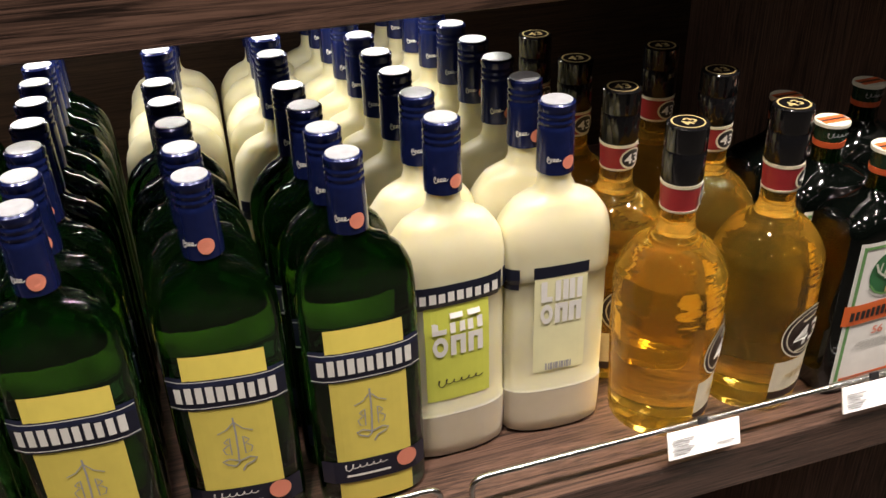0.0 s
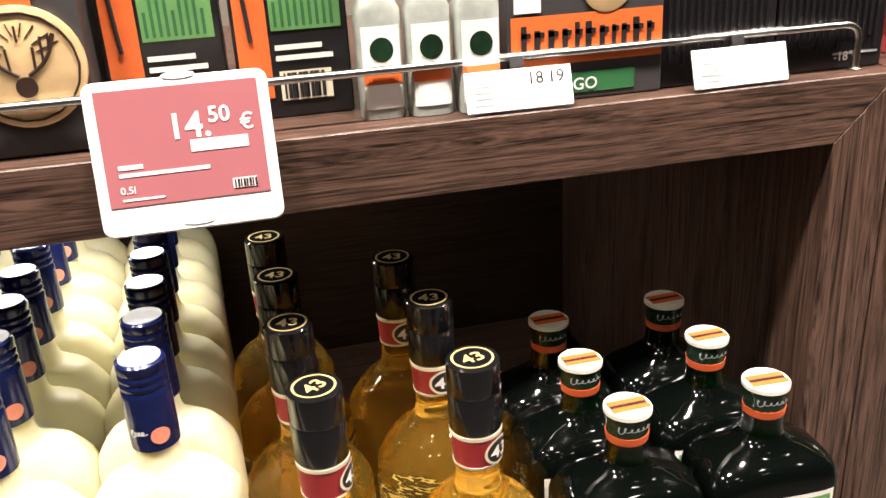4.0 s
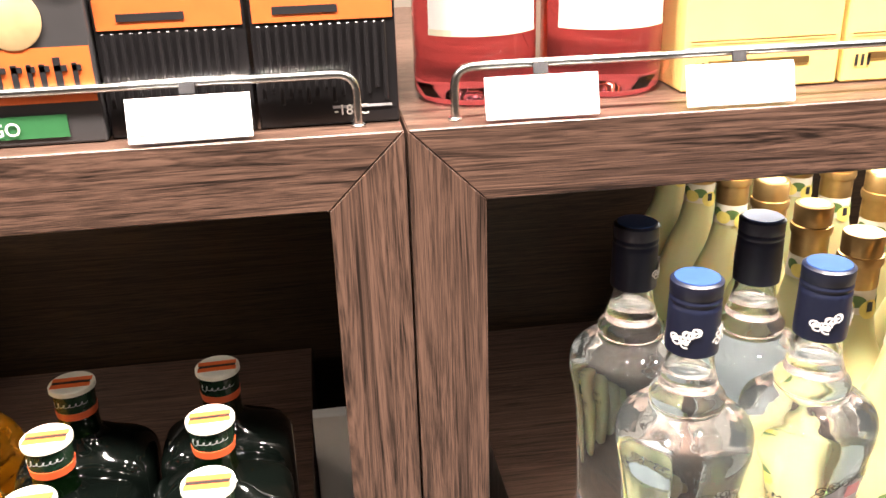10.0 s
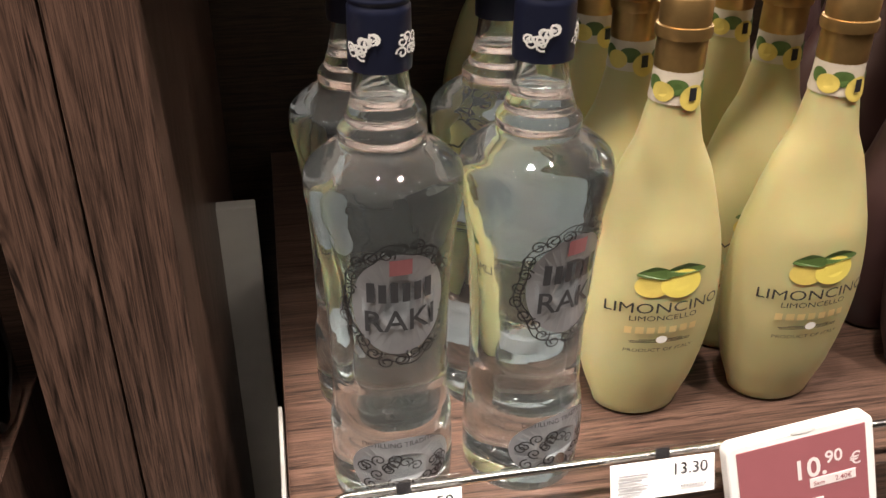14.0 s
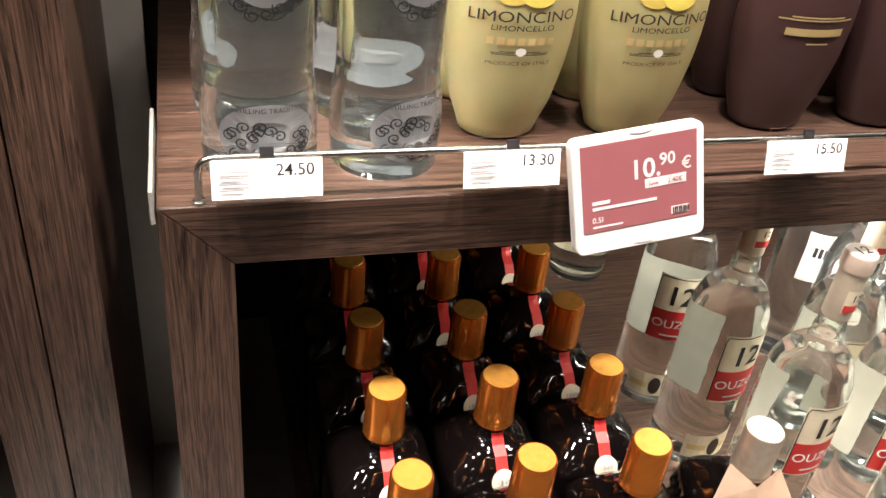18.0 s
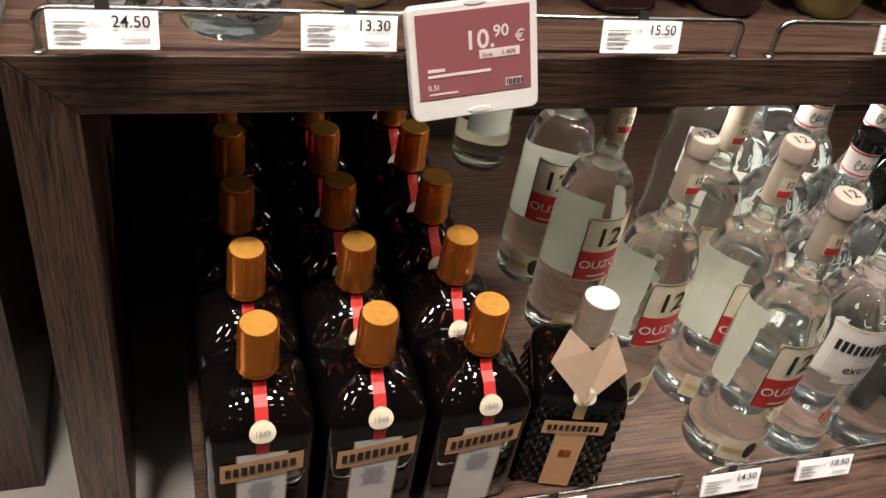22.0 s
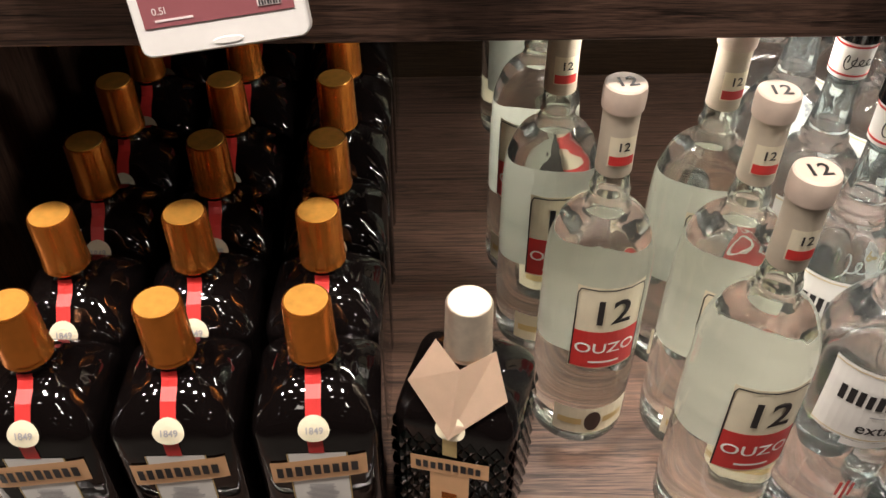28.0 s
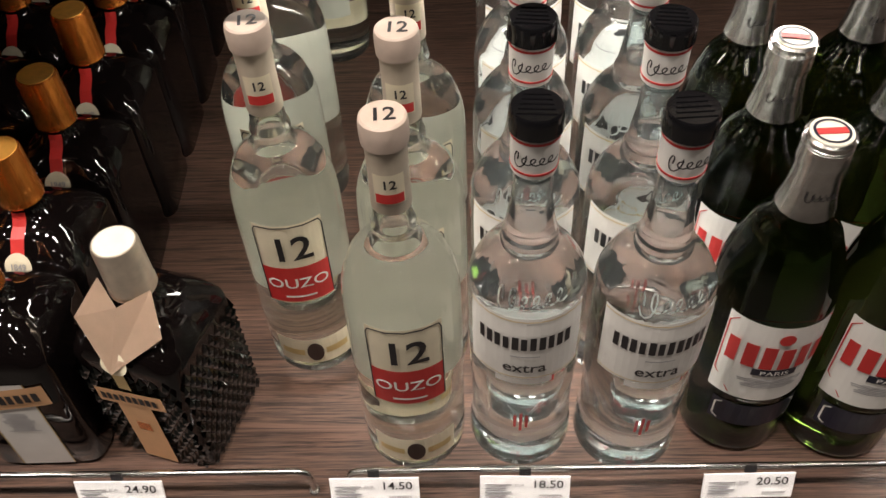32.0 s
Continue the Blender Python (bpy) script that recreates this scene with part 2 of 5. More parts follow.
MEDAL = varied(material("golden_medallion", (0.66, 0.47, 0.25), 0.36, 0.3), 90, 0.15, 0.1)

SLEEVE = varied(material("black_green_neck_sleeve", (0.010, 0.026, 0.014), 0.16), 200, 0.25, 0.05)
CLEAR = material("clear_filled_glass", (0.905, 0.976, 0.985), 0.0, 0.0, Transmission_Weight=0.99, IOR=1.47)
CLOUDED = material("greenish_filled_glass", (0.93, 0.96, 0.91), 0.004, 0.0, Transmission_Weight=0.992, IOR=1.40)
AMBER = material("amber_filled_glass", (0.975, 0.65, 0.115), 0.010, 0.0, Transmission_Weight=0.965, IOR=1.38)
ROSE = material("rose_filled_glass", (0.85, 0.17, 0.20), 0.02, 0.0, Transmission_Weight=1.0, IOR=1.36)
GREEN_GLASS = material("green_bottle_glass", (0.035, 0.16, 0.035), 0.035, 0.0, Transmission_Weight=0.985, IOR=1.55)
DARK_GREEN_GLASS = material("dark_olive_bottle_glass", (0.030, 0.050, 0.010), 0.012, 0.0, Transmission_Weight=0.975, IOR=1.42)
def rippled(m, scale, depth, stretch=(1, 1, 1), z0=None):
    """Bottle glass is never quite even; z0: the height above which it is ridged."""
    n, link = m.node_tree.nodes, m.node_tree.links.new
    co, t, bp, mp = n.new("ShaderNodeTexCoord"), n.new("ShaderNodeTexNoise"), n.new("ShaderNodeBump"), n.new("ShaderNodeMapping")
    mp.inputs["Scale"].default_value, mp.inputs["Rotation"].default_value = stretch, (0.0, 0.22 if z0 else 0.0, 0.0)
    t.inputs["Scale"].default_value, t.inputs["Detail"].default_value = scale, 2
    bp.inputs["Strength"].default_value, bp.inputs["Distance"].default_value = 0.5, depth
    link(co.outputs["Object"], mp.inputs["Vector"])
    link(mp.outputs["Vector"], t.inputs["Vector"])
    link(t.outputs["Fac"], bp.inputs["Height"])
    if z0:
        axes, fade = n.new("ShaderNodeSeparateXYZ"), n.new("ShaderNodeMapRange")
        fade.inputs["From Min"].default_value, fade.inputs["From Max"].default_value = z0, z0 + 0.02
        fade.inputs["To Min"].default_value, fade.inputs["To Max"].default_value = 0.05, 0.26
        link(co.outputs["Object"], axes.inputs[0])
        link(axes.outputs["Z"], fade.inputs["Value"])
        link(fade.outputs[0], bp.inputs["Strength"])
    link(bp.outputs[0], n["Principled BSDF"].inputs["Normal"])


for glass, depth in ((CLOUDED, 0.0007), (GREEN_GLASS, 0.0032), (DARK_GREEN_GLASS, 0.0010)):
    rippled(glass, 48.0, depth, (1, 1, 0.5))
rippled(CLEAR, 60.0, 0.0013, (1, 1, 0.4))
rippled(AMBER, 62.0, 0.0020, (0.8, 0.8, 2.2), 0.088)
BLACK_GLASS = material("near_black_bottle_glass", (0.0014, 0.0022, 0.0018), 0.065, 0.0, IOR=1.50)
BROWN_GLASS = material("dark_brown_bottle_glass", (0.0035, 0.0025, 0.0025), 0.045, 0.0, IOR=1.50)
rippled(BLACK_GLASS, 40.0, 0.0008)
rippled(BROWN_GLASS, 38.0, 0.0020)
FROST_LEMON = varied(material("frosted_pale_yellow_glass", (0.70, 0.665, 0.45), 0.40, 0.0, Subsurface_Weight=0.55, Subsurface_Scale=0.02, Subsurface_Radius=(1.0, 0.9, 0.5)), 60, 0.03)
FROST_BASE = varied(material("frosted_bare_glass_foot", (0.56, 0.50, 0.38), 0.36, 0.0, Subsurface_Weight=0.5, Subsurface_Scale=0.02, Subsurface_Radius=(1.0, 0.9, 0.6)), 60, 0.05)
SATIN_LEMON = varied(material("satin_lemon_yellow_glass", (0.42, 0.380, 0.188), 0.40, 0.0, Subsurface_Weight=0.4, Subsurface_Scale=0.02), 40, 0.04)
SATIN_BROWN = varied(material("satin_dark_brown_glass", (0.055, 0.026, 0.026), 0.42), 40, 0.06)
SATIN_OLIVE = varied(material("satin_olive_green_glass", (0.27, 0.25, 0.075), 0.42), 40, 0.05)
SATIN_CREAM = varied(material("satin_cream_glass", (0.72, 0.66, 0.58), 0.42), 40, 0.04)

# ---------------------------------------------------------------- mesh helpers
def mesh_of(name, bm, mat, smooth=0.0):
    me = bpy.data.meshes.new(name)
    bm.normal_update()
    if smooth:
        for f in bm.faces:
            f.smooth = True
        for e in bm.edges:
            if len(e.link_faces) == 2 and e.calc_face_angle(0) > radians(smooth):
                e.smooth = False
    bm.to_mesh(me)
    bm.free()
    me.materials.append(mat)
    return me


def part(name, bm, mat, parent, label="", smooth=0.0):
    ob = new(name, mesh_of(name, bm, mat, smooth))
    ob.parent = parent
    return tagged(ob, label) if label else ob


def thing(name, x, y, z, label, category, group="", kind="", turn=0.0):
    ob = new(name)
    ob.matrix_world = pose(x, y, z, 0, 0, turn)
    return tagged(ob, label, category, group, kind)


def solid(name, bm, mat, label="", category="", kind="", smooth=0.0):
    return tagged(new(name, mesh_of(name, bm, mat, smooth)), label, category, "", kind)


def box(x0, x1, y0, y1, z0, z1, bevel=0.0, bm=None, segs=2):
    own = bm is None
    bm = bm or bmesh.new()
    made = bmesh.ops.create_cube(bm, size=1.0, matrix=Matrix.LocRotScale(((x0 + x1) / 2, (y0 + y1) / 2, (z0 + z1) / 2), None, (x1 - x0, y1 - y0, z1 - z0)))
    if bevel:
        edges = list({e for v in made["verts"] for e in v.link_edges})
        bmesh.ops.bevel(bm, geom=edges, offset=bevel, segments=segs, affect="EDGES", profile=0.5)
    return bm


def prism(points, y0, y1, bevel=0.0):
    """A polygon in x and z, run along y."""
    bm = bmesh.new()
    front = [bm.verts.new((x, y0, z)) for x, z in points]
    rear = [bm.verts.new((x, y1, z)) for x, z in points]
    n = len(points)
    bm.faces.new(front)
    bm.faces.new(rear[::-1])
    for i in range(n):
        bm.faces.new((front[(i + 1) % n], front[i], rear[i], rear[(i + 1) % n]))
    bmesh.ops.recalc_face_normals(bm, faces=bm.faces)
    if bevel:
        bmesh.ops.bevel(bm, geom=list(bm.edges), offset=bevel, segments=1, affect="EDGES")
    return bm


def slim(r, z):
    """Necks and caps are slender against the body."""
    return r if z < 0.15 else r * (1 - 0.155 * min(1.0, max(0.0, (0.027 - r) / 0.005)))


def ring_at(rx, ry, n, z, segs):
    out = []
    rx, ry = slim(rx, z), slim(ry, z)
    for i in range(segs):
        a = 2 * math.pi * i / segs
        c, s = math.cos(a), math.sin(a)
        out.append((rx * math.copysign(abs(c) ** (2 / n), c), ry * math.copysign(abs(s) ** (2 / n), s), z))
    return out


def loft(profile, segs=36, bm=None, inward=False):
    """A closed body over rings of (z, rx, ry, squareness)."""
    bm = bm or bmesh.new()
    rings = [[bm.verts.new(p) for p in ring_at(rx, ry, n, z, segs)] for z, rx, ry, n in profile]
    faces = [bm.faces.new(rings[0][::-1]), bm.faces.new(rings[-1])]
    for lo, hi in zip(rings, rings[1:]):
        for i in range(segs):
            j = (i + 1) % segs
            faces.append(bm.faces.new((lo[i], lo[j], hi[j], hi[i])))
    if inward:
        bmesh.ops.reverse_faces(bm, faces=faces)
    return bm


def turned(points, segs=28, bm=None):
    return loft([(z, r, r, 2.0) for z, r in points], segs, bm)


def smooth_profile(points, steps=4):
    """Catmull-Rom through (z, rx, ry, n) rows."""
    pts = [np.array(p, float) for p in points]
    out = []
    for i in range(len(pts) - 1):
        p0, p1, p2, p3 = pts[max(i - 1, 0)], pts[i], pts[i + 1], pts[min(i + 2, len(pts) - 1)]
        for k in range(steps):
            t = k / steps
            q = 0.5 * (2 * p1 + (p2 - p0) * t + (2 * p0 - 5 * p1 + 4 * p2 - p3) * t * t + (3 * p1 - p0 - 3 * p2 + p3) * t ** 3)
            q[0] = p1[0] + (p2[0] - p1[0]) * t
            lo, hi = np.minimum(p1, p2), np.maximum(p1, p2)
            out.append(tuple(np.clip(q, lo, hi)))
    out.append(tuple(pts[-1]))
    return out


def on_body(profile, u, z, off):
    """The place on the front of a body, u metres across at height z."""
    rows = profile
    k = next((i for i in range(len(rows) - 1) if rows[i + 1][0] >= z), len(rows) - 2)
    a, b = rows[k], rows[k + 1]
    f = min(1.0, max(0.0, (z - a[0]) / max(1e-9, b[0] - a[0])))
    rx, ry, n = (a[i] + (b[i] - a[i]) * f for i in (1, 2, 3))
    rx, ry = slim(rx, z), slim(ry, z)
    if n < 2.3:
        r = (rx + ry) / 2
        w = u / r
        x, y = rx * math.sin(w), -ry * math.cos(w)
        return (x * (1 + off / rx), y * (1 + off / ry), z)
    q = min(1.0, abs(u) / rx)
    c = q ** (n / 2)
    y = -ry * math.sqrt(max(0.0, 1 - c * c)) ** (2 / n)
    return (math.copysign(q * rx, u) * (1 + 0.5 * off / rx), y - off, z)


def patch(profile, u0, u1, z0, z1, off=0.0004, lean=0.0, bm=None, nx=10, nz=4):
    """A label lying on the front of a body; lean raises its end."""
    bm = bm or bmesh.new()
    grid = [[bm.verts.new(on_body(profile, u0 + (u1 - u0) * i / nx, z0 + (z1 - z0) * j / nz + lean * (i / nx - 0.5), off)) for i in range(nx + 1)] for j in range(nz + 1)]
    for j in range(nz):
        for i in range(nx):
            bm.faces.new((grid[j][i], grid[j][i + 1], grid[j + 1][i + 1], grid[j + 1][i]))
    return bm


def disc_patch(profile, u, z, ru, rz, off=0.0008, bm=None, segs=24, hole=0.0):
    bm = bm or bmesh.new()
    rings = [[bm.verts.new(on_body(profile, u + k * ru * math.cos(a), z + k * rz * math.sin(a), off)) for a in [2 * math.pi * i / segs for i in range(segs)]] for k in ((1.0, hole) if hole else (1.0, 0.5))]
    for i in range(segs):
        j = (i + 1) % segs
        bm.faces.new((rings[0][i], rings[0][j], rings[1][j], rings[1][i]))
    if not hole:
        bm.faces.new(rings[1])
    return bm


def ribbon(profile, points, width, off=0.0010, bm=None):
    """A thin printed stroke through (u, z) points on the front of a body."""
    bm = bm or bmesh.new()
    pairs = []
    for i, (u, z) in enumerate(points):
        a, c = points[max(i - 1, 0)], points[min(i + 1, len(points) - 1)]
        du, dz = c[0] - a[0], c[1] - a[1]
        k = width / 2 / max(1e-9, math.hypot(du, dz))
        pairs.append([bm.verts.new(on_body(profile, u - dz * k, z + du * k, off)), bm.verts.new(on_body(profile, u + dz * k, z - du * k, off))])
    for p, q in zip(pairs, pairs[1:]):
        bm.faces.new((p[1], q[1], q[0], p[0]))
    return bm


def signature(profile, u0, u1, z, height, width=0.0007, off=0.0010, loops=4.0):
    """An unreadable handwritten stroke."""
    pts = []
    for i in range(57):
        t = i / 56
        swing = (1.3 if t < 0.25 else 0.6) * height / 2
        pts.append((u0 + (u1 - u0) * t + 0.30 * height * math.sin(loops * 6.283 * t + 1.2), z + swing * math.sin(loops * 6.283 * t) + 0.15 * height * t))
    return ribbon(profile, pts, width, off)


def rear(bm):
    bmesh.ops.rotate(bm, cent=(0, 0, 0), matrix=Matrix.Rotation(math.pi, 3, "Z"), verts=bm.verts)
    return bm


def flat_ring(r0, r1, z, segs=28):
    bm = bmesh.new()
    rings = [[bm.verts.new((r * math.cos(6.28318 * i / segs), r * math.sin(6.28318 * i / segs), z)) for i in range(segs)] for r in (r0, r1)]
    for i in range(segs):
        j = (i + 1) % segs
        bm.faces.new((rings[0][i], rings[1][i], rings[1][j], rings[0][j]))
    return bm


def see_through(ob):
    """Glass lets the light through to what stands behind it."""
    ob.visible_shadow = False
    return ob


LETTERS = {}


def letters(text):
    """The triangles of a word in the built-in font, one unit high capitals, centred across."""
    if text not in LETTERS:
        cu = bpy.data.curves.new("word", "FONT")
        cu.body, cu.size, cu.align_x, cu.resolution_u = text, 1.43, "CENTER", 3
        cu.offset = 0.026 if text.strip(".").isdigit() else 0.012 if len(text) < 6 else 0.0
        ob = new("word", cu)
        bpy.context.view_layer.update()
        me = bpy.data.meshes.new_from_object(ob.evaluated_get(bpy.context.evaluated_depsgraph_get()))
        LETTERS[text] = ([tuple(v.co) for v in me.vertices], [tuple(p.vertices) for p in me.polygons])
        bpy.data.objects.remove(ob)
        bpy.data.curves.remove(cu)
        bpy.data.meshes.remove(me)
    return LETTERS[text]


def word_patch(profile, text, u, z, size, off=0.0010, lean=0.0, bm=None, stretch=1.0):
    bm = bm or bmesh.new()
    vs, fs = letters(text)
    made = [bm.verts.new(on_body(profile, u + stretch * size * x, z + size * y + lean * x * size, off)) for x, y, _ in vs]
    for f in fs:
        if len(set(f)) > 2:
            bm.faces.new([made[i] for i in f])
    return bm


def flat_word(text, x, y, size, z=0.0, bm=None, stretch=1.0):
    """A word lying in the xy plane, centred at x, standing on y."""
    bm = bm or bmesh.new()
    vs, fs = letters(text)
    made = [bm.verts.new((x + stretch * size * a, y + size * b, z)) for a, b, _ in vs]
    for f in fs:
        if len(set(f)) > 2:
            bm.faces.new([made[i] for i in f])
    return bm


def rod(points, radius, bend=0.008, segs=10, bm=None):
    """A round bar along points, with rounded corners."""
    pts = [Vector(p) for p in points]
    path = [pts[0]]
    for a, b, c in zip(pts, pts[1:], pts[2:]):
        u, v = (a - b).normalized(), (c - b).normalized()
        for k in range(7):
            t = k / 6
            p, q = b + u * bend, b + v * bend
            path.append(p * (1 - t) ** 2 + b * 2 * t * (1 - t) + q * t * t)
    path.append(pts[-1])
    bm = bm or bmesh.new()
    rings = []
    for i, p in enumerate(path):
        d = (path[min(i + 1, len(path) - 1)] - path[max(i - 1, 0)]).normalized()
        side = d.cross(Vector((0, 1, 0.01))).normalized()
        up = d.cross(side).normalized()
        rings.append([bm.verts.new(p + radius * (math.cos(2 * math.pi * k / segs) * side + math.sin(2 * math.pi * k / segs) * up)) for k in range(segs)])
    bm.faces.new(rings[0])
    bm.faces.new(rings[-1][::-1])
    for lo, hi in zip(rings, rings[1:]):
        for k in range(segs):
            bm.faces.new((lo[k], hi[k], hi[(k + 1) % segs], lo[(k + 1) % segs]))
    bmesh.ops.recalc_face_normals(bm, faces=bm.faces)
    return bm


# ---------------------------------------------------------------- the setting
PLINTH, LOW, MID, UP = 0.196, 0.360, 0.740, 1.118
UP_FRONT, MID_FRONT, LEFT_FRONT, LOW_FRONT = 0.640, 0.553, 0.520, 0.376
BACK = 1.135
solid("floor", box(-6, 8, -6, 6, -0.1, 0.0), FLOOR, "dark stone shop floor", "floor", "structure")
solid("plinth", box(-2.2, 4.2, 0.345, 1.30, 0.002, PLINTH, 0.004), STONE, "pale stone platform under the shelving", "platform", "structure")
solid("ceiling", box(-6, 8, -6, 6, CEILING, CEILING + 0.1), CEILING_PAINT, "plain dark shop ceiling", "ceiling", "structure")
solid("wall_north", box(-6, 8, 1.30, 1.42, 0.003, CEILING - 0.003), PLASTER, "plain wall behind the shelving", "wall", "structure")
solid("wall_south", box(-6, 8, -6, -5.88, 0.003, CEILING - 0.003), PLASTER, "plain wall across the aisle", "wall", "structure")
solid("wall_west", box(-6, -5.88, -5.87, 1.29, 0.003, CEILING - 0.003), PLASTER, "plain side wall", "wall", "structure")
solid("wall_east", box(7.88, 8, -5.87, 1.29, 0.003, CEILING - 0.003), PLASTER, "plain side wall", "wall", "structure")


def frame_unit(name, x0, x1, y0, y1, z0, top, label, back=True, t=0.0425, left=True, right=True):
    """A shelf board on two side panels, mitred at the front."""
    unit = thing(name, (x0 + x1) / 2, y0, z0, label, "shelf unit", "shelf units")
    cx, h = (x0 + x1) / 2, top - z0
    a, b = x0 - cx, x1 - cx
    d = y1 - y0
    part("shelf_board", prism([(a, h), (b, h), (b - t, h - t), (a + t, h - t)], 0.0, d, 0.0008), WOOD_X, unit, "wenge-coloured shelf board with mitred corners")
    if left:
        part("side_panel", prism([(a, 0), (a, h - 0.0002), (a + t, h - t - 0.0002), (a + t, 0)], 0.0, d, 0.0004), WOOD_Z, unit)
    if right:
        part("side_panel", prism([(b, 0), (b - t, 0), (b - t, h - t - 0.0002), (b, h - 0.0002)], 0.0, d, 0.0004), WOOD_Z, unit)
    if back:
        # dark laminate whose colour also carries the recess's shade
        part("back_panel", box(a + t, b - t, d - 0.012, d, 0.0, h - t - 0.001), WOOD_BACK, unit, "dark laminate back panel, coloured darker still for the recess shade")
    return unit


JOINT = 0.860
frame_unit("tall_shelf_unit", -0.80, JOINT - 0.0008, UP_FRONT, BACK, PLINTH, UP, "tall dark wenge-coloured display shelf frame on the platform")
frame_unit("tall_shelf_unit", JOINT + 0.0008, 2.62, UP_FRONT, BACK, PLINTH, UP, "tall dark wenge-coloured display shelf frame on the platform")
frame_unit("bottle_table", -0.66, 0.782, LEFT_FRONT, BACK - 0.03, PLINTH, MID, "low dark wenge-coloured display table nested in the tall frame", back=False)
frame_unit("bottle_table", 0.950, 2.50, MID_FRONT, BACK - 0.03, PLINTH, MID, "low dark wenge-coloured display table nested in the tall frame", back=False)
low = thing("low_shelf", 1.79, LOW_FRONT, PLINTH, "lowest dark wenge-coloured shelf close to the floor", "shelf unit", "shelf units")
part("shelf_board", box(-0.74, 0.68, 0.0, 0.70, 0.102, LOW - PLINTH, 0.0008), WOOD_X, low)
part("base", box(-0.70, 0.64, 0.05, 0.69, 0.0, 0.101), WOOD_X, low, "recessed wooden base")
solid("divider_board", box(0.7845, 0.936, 0.895, 0.910, PLINTH + 0.001, 0.780, 0.001), GREY_BOARD, "pale grey upright board between two display tables", "board", "structure")
solid("acrylic_edge", box(0.9465, 0.9490, MID_FRONT - 0.002, 0.66, MID - 0.010, MID + 0.012, 0.0006), MILKY, "milky acrylic strip on the table's edge", "trim", "structure")

for x0, x1, ly, lz, watts in STRIPS:
    strip = thing("light_strip", (x0 + x1) / 2, ly, lz, "slim aluminium light strip under the shelf board", "light strip", "light strips")
    half = (x1 - x0) / 2 + 0.006
    bm = box(-half, half, -0.009, 0.009, -0.0022, 0.0)
    box(-half, half, -0.009, -0.0065, -0.0068, -0.0023, 0, bm)
    box(-half, half, 0.0065, 0.009, -0.0068, -0.0023, 0, bm)
    part("profile", bm, STEEL, strip, "aluminium profile")

for lx, ly, watts in LAMPS:
    lamp = thing("ceiling_light", lx, ly, CEILING, "round recessed ceiling downlight", "ceiling light", "ceiling lights")
    part("ring", loft([(-0.02, 0.100, 0.100, 2), (-0.001, 0.106, 0.106, 2)], 28), SHELL, lamp)

# ---------------------------------------------------------------- bottles
def bars(profile, u, z, w, h, rows, off=0.0008, bm=None, seed=1):
    """Lines of unreadable small print."""
    rnd = random.Random(seed)
    bm = bm or bmesh.new()
    for i in range(rows):
        zz = z - i * h * 1.9
        half = w / 2 * rnd.uniform(0.6, 1.0)
        patch(profile, u - half, u + half, zz - h, zz, off, 0.0, bm, 4, 1)
    return bm


def block_print(profile, u0, u1, z0, z1, count, mat, parent, off, seed, name, lean=0.0):
    """Plain blocks in place of a name, each a piece of its own."""
    rnd = random.Random(seed)
    step = (u1 - u0) / count
    for k in range(count):
        u, w, h = u0 + step * k, step * 0.74, z1 - z0
        rise = lean * (k / count - 0.5)
        part(name, patch(profile, u, u + w * rnd.uniform(0.86, 1.0), z0 + rise, z1 + rise - h * rnd.choice((0, 0, 0.08)), off, 0, None, 2, 1), mat, parent)


def ring_profile(rows):
    return [(z, r, r, 2.0) for z, r in rows]


FLASK = smooth_profile([(0, 0.041, 0.0190, 2.6), (0.004, 0.0452, 0.0208, 2.8), (0.03, 0.0458, 0.0213, 3.0), (0.150, 0.0460, 0.0215, 3.0), (0.185, 0.0460, 0.0215, 2.9),
                            (0.204, 0.0440, 0.0210, 2.7), (0.218, 0.0372, 0.0195, 2.4), (0.228, 0.0265, 0.0178, 2.1), (0.235, 0.0180, 0.0162, 2.0), (0.241, 0.0152, 0.0152, 2.0), (0.255, 0.0145, 0.0145, 2.0)])


def screw_cap(root, z0, z1, r, mat, top_mat=None, name="cap", rims=3, label=""):
    """A sleeve cap with pressed rings near its top."""
    h = z1 - z0
    rows = [(z0, r * 1.02), (z0 + 0.10 * h, r * 1.03), (z0 + 0.60 * h, r)]
    for i in range(rims):
        z = z0 + h * (0.66 + 0.09 * i)
        rows += [(z, r), (z + 0.02 * h, r * 0.955), (z + 0.04 * h, r * 0.955), (z + 0.06 * h, r)]
    rows += [(z1 - 0.0012, r), (z1, r * 0.90)]
    cap = part(name, turned(rows, 30), mat, root, label, 35)
    if top_mat:
        part("cap_top", turned([(z1 - 0.0004, r * 0.86), (z1 + 0.0006, r * 0.84)], 26), top_mat, cap)
    return cap


